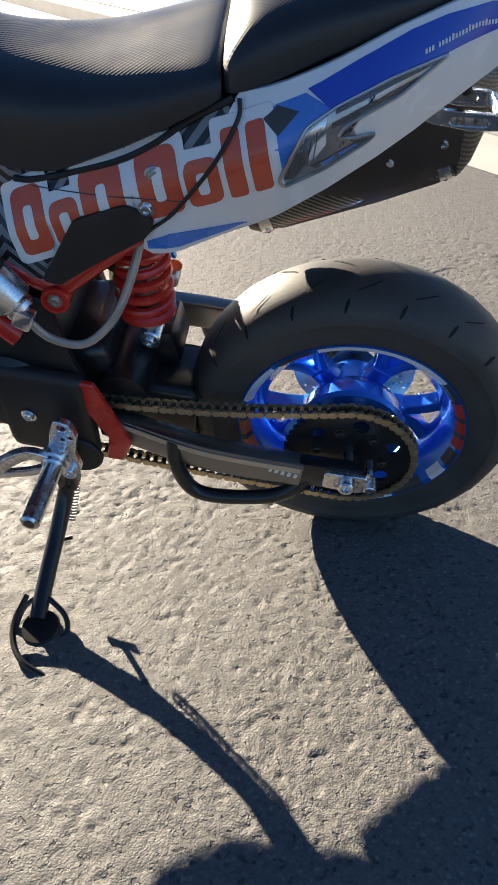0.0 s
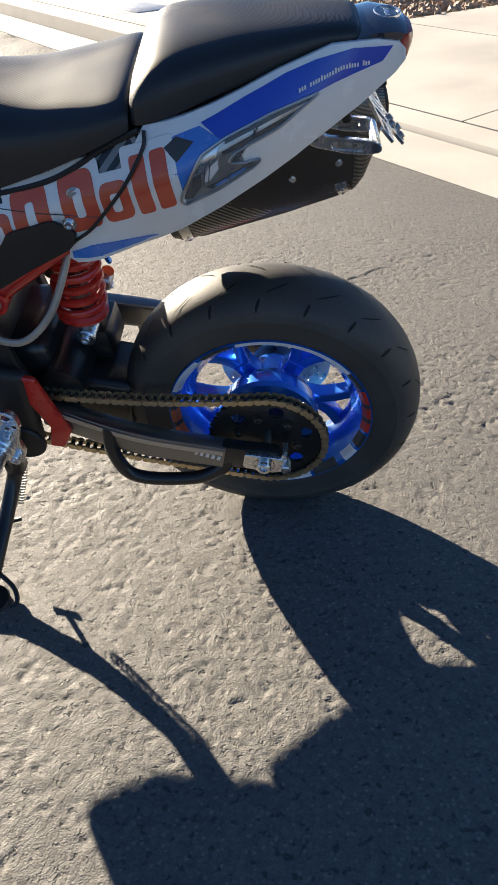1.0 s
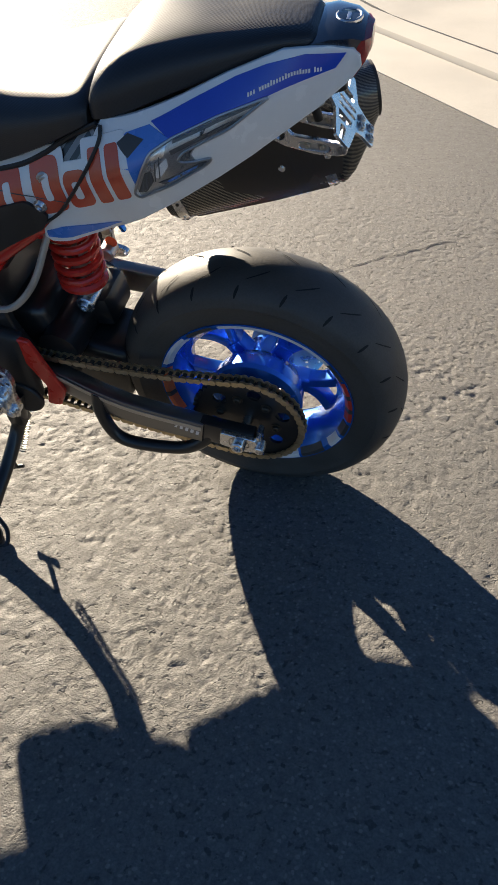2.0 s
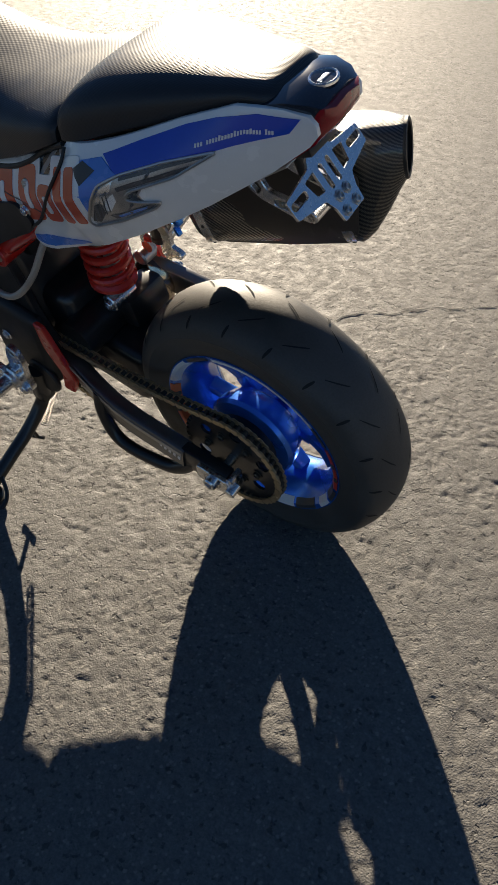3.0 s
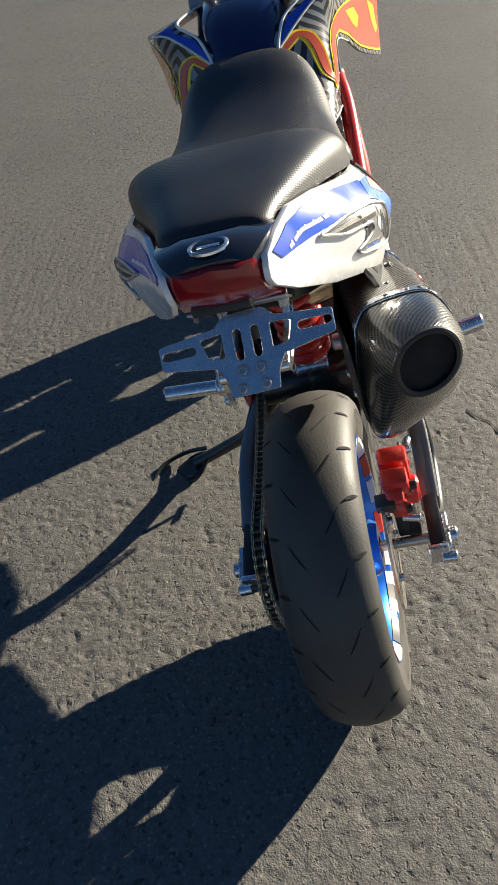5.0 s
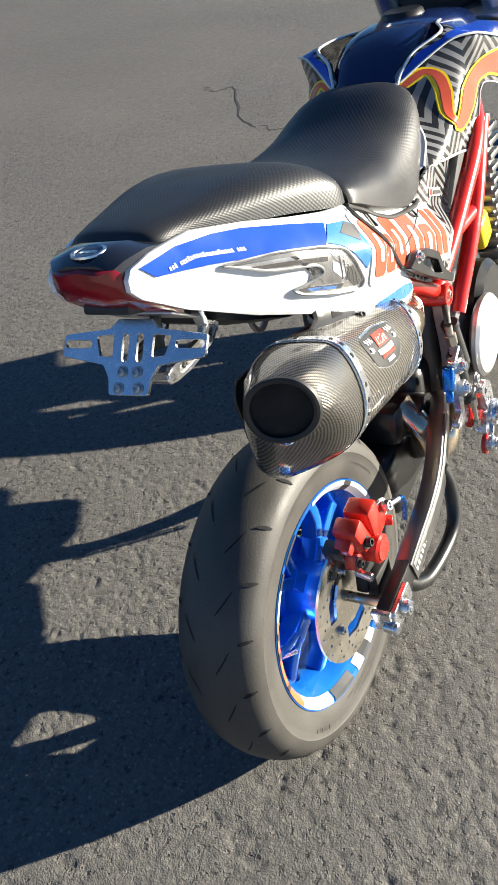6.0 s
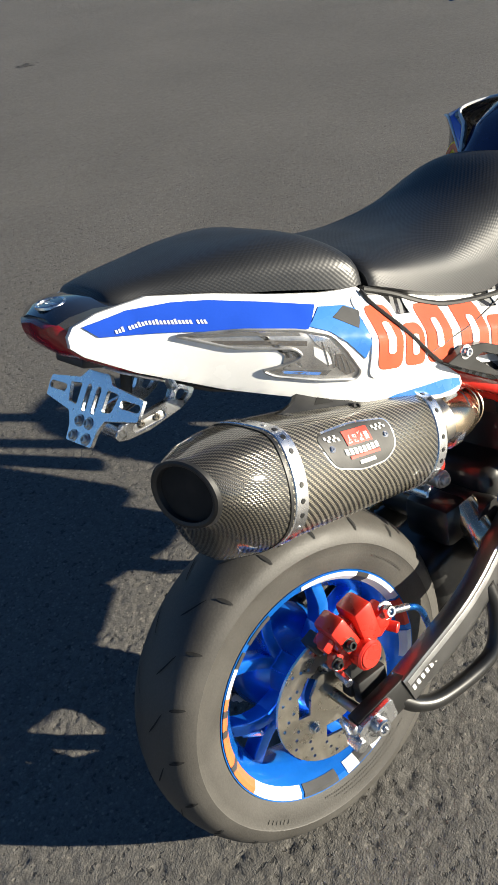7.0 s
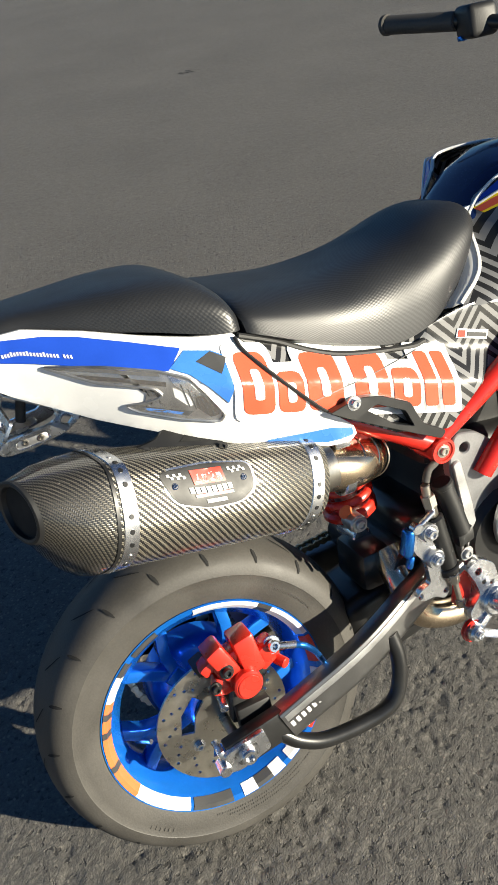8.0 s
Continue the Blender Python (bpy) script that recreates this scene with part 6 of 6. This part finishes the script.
radiator = part("radiator", box((-0.71, 0, 0.56), (0.035, 0.24, 0.28), 0.004), "brushed", bike, "dark finned radiator")
for k in range(12):
    part("fin", box((-0.70, 0, 0.44 + 0.022 * k), (0.05, 0.26, 0.010), 0.002), "brushed", radiator)

# -- tank and shrouds
tank_rows = []
for x, w, z0, z1 in ((-0.455, 0.045, 0.74, 0.795), (-0.472, 0.064, 0.72, 0.826), (-0.51, 0.078, 0.71, 0.862), (-0.556, 0.088, 0.70, 0.884), (-0.62, 0.094, 0.70, 0.891), (-0.70, 0.100, 0.70, 0.888), (-0.78, 0.095, 0.72, 0.870), (-0.82, 0.075, 0.75, 0.84)):
    ring = []
    for i in range(24):
        a = 2 * math.pi * i / 24
        c, s = math.cos(a), math.sin(a)
        ring.append((x, 0.90 * w * math.copysign(abs(c) ** 0.6, c), (z0 + z1) / 2 + (z1 - z0) / 2 * math.copysign(abs(s) ** 0.6, s)))
    tank_rows.append(ring)
AHEAD = -0.048


def ahead(bm):
    """Sets the tank and its shrouds a little further forward, with a flatter crown."""
    for v in bm.verts:
        v.co.z -= 0.20 * max(0.0, v.co.z - 0.80)
    bmesh.ops.translate(bm, vec=(AHEAD, 0, 0), verts=bm.verts)
    return bm


tank = part("tank", ahead(rings(tank_rows)), "navy", bike, "glossy navy fuel tank with white-edged graphics")
part("filler_cap", ahead(turned([(0, 0.012), (0.030, 0.012), (0.034, 0.008), (0.036, 0.0), (0, 0)], (-0.66, 0, 0.888), "z", 32, closed=False)), "black", tank)
KINK = [(-0.38, 0.760), (-0.476, 0.812), (-0.505, 0.838), (-0.536, 0.860), (-0.560, 0.860), (-0.585, 0.852), (-0.62, 0.837), (-0.66, 0.820), (-0.75, 0.802), (-0.96, 0.765)]


def shroud_face(x, z):
    """Half width of the shrouds: flared forwards, flat at the rear foot, folded in to the tank above the kink."""
    d = -0.46 - x
    zk = 0.76
    for (a, p), (b, q) in zip(KINK, KINK[1:]):
        if b <= x <= a:
            zk = p + (q - p) * (a - x) / (a - b)
    upper = 0.037 + 1.08 * min(max(d, 0.0), 0.10) + 0.25 * max(0.0, d - 0.1)
    lower = 0.122 + 0.12 * min(max(d, -0.06), 0.10) + 0.25 * max(0.0, d - 0.1)
    t = min(1.0, max(0.0, (zk - z) / 0.085))
    y = upper + (lower - upper) * t * t * (3 - 2 * t)
    if z <= zk:
        return y
    fold = min(1.0, (z - zk) / (0.016 + 0.22 * min(max(d, 0.0), 0.12)))
    return y + (min(y, 0.046 + 0.12 * min(max(d, 0.0), 0.085)) - y) * fold


SHROUD = [(-0.472, 0.813), (-0.480, 0.826), (-0.506, 0.853), (-0.545, 0.873), (-0.60, 0.879), (-0.70, 0.864), (-0.80, 0.840), (-0.92, 0.795), (-0.945, 0.76), (-0.942, 0.70), (-0.915, 0.634), (-0.86, 0.652), (-0.80, 0.675), (-0.74, 0.700), (-0.66, 0.745), (-0.605, 0.768), (-0.584, 0.766), (-0.573, 0.738), (-0.562, 0.702), (-0.544, 0.679), (-0.50, 0.692), (-0.45, 0.699), (-0.400, 0.703), (-0.398, 0.708), (-0.437, 0.738), (-0.457, 0.767), (-0.468, 0.800)]
SH_BLUE = [(-0.478, 0.817), (-0.484, 0.827), (-0.508, 0.851), (-0.546, 0.870), (-0.60, 0.876), (-0.70, 0.861), (-0.80, 0.838), (-0.80, 0.797), (-0.75, 0.805), (-0.66, 0.823), (-0.62, 0.840), (-0.585, 0.855), (-0.560, 0.863), (-0.536, 0.862), (-0.505, 0.840)]
SH_RED = [(-0.497, 0.746), (-0.511, 0.762), (-0.526, 0.782), (-0.552, 0.797), (-0.575, 0.809), (-0.601, 0.814), (-0.64, 0.812), (-0.75, 0.793), (-0.87, 0.768), (-0.925, 0.742), (-0.930, 0.690), (-0.905, 0.645), (-0.86, 0.660), (-0.80, 0.683), (-0.74, 0.708), (-0.66, 0.753), (-0.605, 0.777), (-0.577, 0.774), (-0.560, 0.745), (-0.532, 0.727), (-0.506, 0.720), (-0.486, 0.729), (-0.484, 0.740)]
CURL = [(-0.476, 0.805), (-0.488, 0.814), (-0.499, 0.820), (-0.507, 0.809), (-0.503, 0.788), (-0.494, 0.770), (-0.486, 0.753), (-0.492, 0.738)]
TONGUES = [[(-0.640, 0.797), (-0.700, 0.785), (-0.742, 0.757), (-0.728, 0.742), (-0.690, 0.762)], [(-0.815, 0.765), (-0.880, 0.735), (-0.905, 0.690), (-0.885, 0.683), (-0.850, 0.725)]]


def inset(o, d):
    """The outline moved inwards by d."""
    area = sum(a[0] * b[1] - b[0] * a[1] for a, b in zip(o, o[1:] + o[:1]))
    out = []
    for i, p in enumerate(o):
        a, b = o[i - 1], o[(i + 1) % len(o)]
        n = Vector((a[1] - b[1], b[0] - a[0])).normalized() * math.copysign(d, area)
        out.append((p[0] + n.x, p[1] + n.y))
    return out


for s in (1, -1):
    sh = part("tank_shroud", ahead(sheet(SHROUD, shroud_face, 0.005, 0.009, 0.0012, 0, s)), "graphic", bike, "tank shroud with grey zigzag, blue, red and yellow film")
    red = rounded(SH_RED, 0.008)
    for o, m, dz, lb in [(SH_BLUE, "blue", 0.0010, "blue film"), (red, "yellow", 0.0010, "yellow film edge"), (inset(red, 0.0042), "letter", 0.0018, "red film")] + [(rounded(q, 0.006), "yellow", 0.0024, "yellow tongue of flame") for q in TONGUES]:
        part("film", ahead(sheet(o, shroud_face, 0.0012, 0.006, 0.0, dz + 0.0008, s)), m, sh, lb)
    line = smooth_line([(x, z, 0) for x, z in CURL], 4)
    for wide, m, out in ((0.0084, "yellow", 0.0022), (0.0048, "letter", 0.0032)):
        rows = []
        for i, p in enumerate(line):
            d = line[min(i + 1, len(line) - 1)] - line[max(i - 1, 0)]
            o = Vector((-d.y, d.x, 0)).normalized() * wide * (0.6 + 0.4 * math.sin(math.pi * (0.1 + 0.8 * i / (len(line) - 1))))
            ring = [p + o, p - o]
            rows.append([(q.x, s * (shroud_face(q.x, q.y) + h), q.y) for q, h in ((ring[0], out), (ring[1], out), (ring[1], out - 0.002), (ring[0], out - 0.002))])
        part("film", ahead(rings(rows)), m, sh, "curled flame film")
    rear = smooth_line([(x, z, 0) for x, z in ((-0.399, 0.707), (-0.437, 0.737), (-0.457, 0.767), (-0.469, 0.800), (-0.475, 0.815))], 4)
    lip = []
    for p in rear:
        y = shroud_face(p.x, p.y) + 0.001
        lip.append([(p.x, s * y, p.y), (p.x + 0.011, s * (y - 0.004), p.y - 0.003), (p.x + 0.016, s * (y - 0.016), p.y - 0.005), (p.x + 0.006, s * (y - 0.018), p.y - 0.003), (p.x - 0.003, s * (y - 0.006), p.y)])
    part("shroud_lip", ahead(rings(lip)), "white", sh, "white rear lip turned in to the seat")
    for pts, r in (([tuple(p)[:2] for p in rear] + [(-0.484, 0.829), (-0.508, 0.854), (-0.546, 0.874), (-0.60, 0.879), (-0.70, 0.864), (-0.80, 0.840)], 0.0026), (((-0.399, 0.704), (-0.45, 0.700), (-0.50, 0.693), (-0.542, 0.681)), 0.0020), (((-0.542, 0.681), (-0.561, 0.702), (-0.572, 0.738), (-0.583, 0.764), (-0.605, 0.767), (-0.66, 0.744)), 0.0012), (KINK[1:-1], 0.0022)):
        part("edge_line", ahead(tube([(x, s * (shroud_face(x, z) + 0.0010), z) for x, z in pts], r, n=6)), "white", sh, "white edge line")

# -- front end: bars, fork and wheel
def bar_part(name, bm, *rest):
    """Bars and controls, set forward over the fork."""
    for v in bm.verts:
        v.co.y *= 0.90
    bmesh.ops.translate(bm, vec=(-0.042, 0, -0.012), verts=bm.verts)
    return part(name, bm, *rest)


bars = bar_part("handlebar", tube([(-0.690, -0.390, 1.048), (-0.745, -0.26, 1.031), (-0.795, -0.12, 1.000), (-0.800, 0.0, 0.995), (-0.795, 0.12, 1.000), (-0.745, 0.26, 1.031), (-0.690, 0.390, 1.048)], 0.011, n=14), "black", bike, "black handlebar with rubber grips")
for s in (1, -1):
    g = bar_part("grip", join(rod((-0.684, s * 0.405, 1.050), (-0.736, s * 0.285, 1.034), 0.0152, 20), rod((-0.681, s * 0.413, 1.051), (-0.684, s * 0.402, 1.050), 0.0168, 20)), "rubber", bars, "black rubber grip")
    bar_part("switch_block", box((-0.750, s * 0.255, 1.030), (0.05, 0.060, 0.05), 0.010, (0, 0, s * 10), 3), "plastic", bars, "black switch block")
    bar_part("lever", tube([(-0.785, s * 0.23, 1.030), (-0.805, s * 0.28, 1.026), (-0.780, s * 0.36, 1.034), (-0.765, s * 0.40, 1.042)], 0, n=12, flat=(0.010, 0.012)), "black", bars)
    bar_part("switch_button", box((-0.732, s * 0.272, 1.008), (0.012, 0.012, 0.008), 0.002), "blue_ano", bars)
FW = Vector((-1.235, 0, AZ))
front_wheel = wheel("front_wheel", tuple(FW), bike, "glossy blue spoked front wheel with taped rim")
rotor(tuple(FW), -0.074, 0.105, front_wheel)
fork = part("fork", join(*[rod((-0.83, s * 0.095, 0.98), (-1.230, s * 0.095, 0.235), 0.021, 20) for s in (1, -1)], box((-0.835, 0, 0.975), (0.07, 0.24, 0.025), 0.008, (0, 26, 0)), box((-0.90, 0, 0.83), (0.07, 0.24, 0.03), 0.008, (0, 26, 0))), "alloy_dull", bike, "telescopic front fork")
part("fork_axle", rod((-1.235, -0.11, AZ), (-1.235, 0.11, AZ), 0.009), "steel", fork)
hl = rings([[(x, w * c1, z + h * s1) for c1, s1 in ((math.cos(2 * math.pi * i / 20), math.sin(2 * math.pi * i / 20)) for i in range(20))] for x, w, h, z in ((-0.88, 0.09, 0.06, 0.90), (-0.94, 0.10, 0.085, 0.88), (-1.0, 0.08, 0.075, 0.84), (-1.03, 0.05, 0.05, 0.82))])
part("headlamp", hl, "plastic", bike, "black headlamp cowl")
fend = []
for k in range(9):
    a = radians(30 + 14 * k)
    fend.append([(FW.x + r * math.cos(a), y, FW.z + r * math.sin(a)) for r, y in ((0.258, -0.075), (0.268, -0.05), (0.272, 0), (0.268, 0.05), (0.258, 0.075), (0.254, 0.075), (0.264, 0.05), (0.268, 0), (0.264, -0.05), (0.254, -0.075))])
part("front_mudguard", rings(fend), "navy", bike, "navy front mudguard")
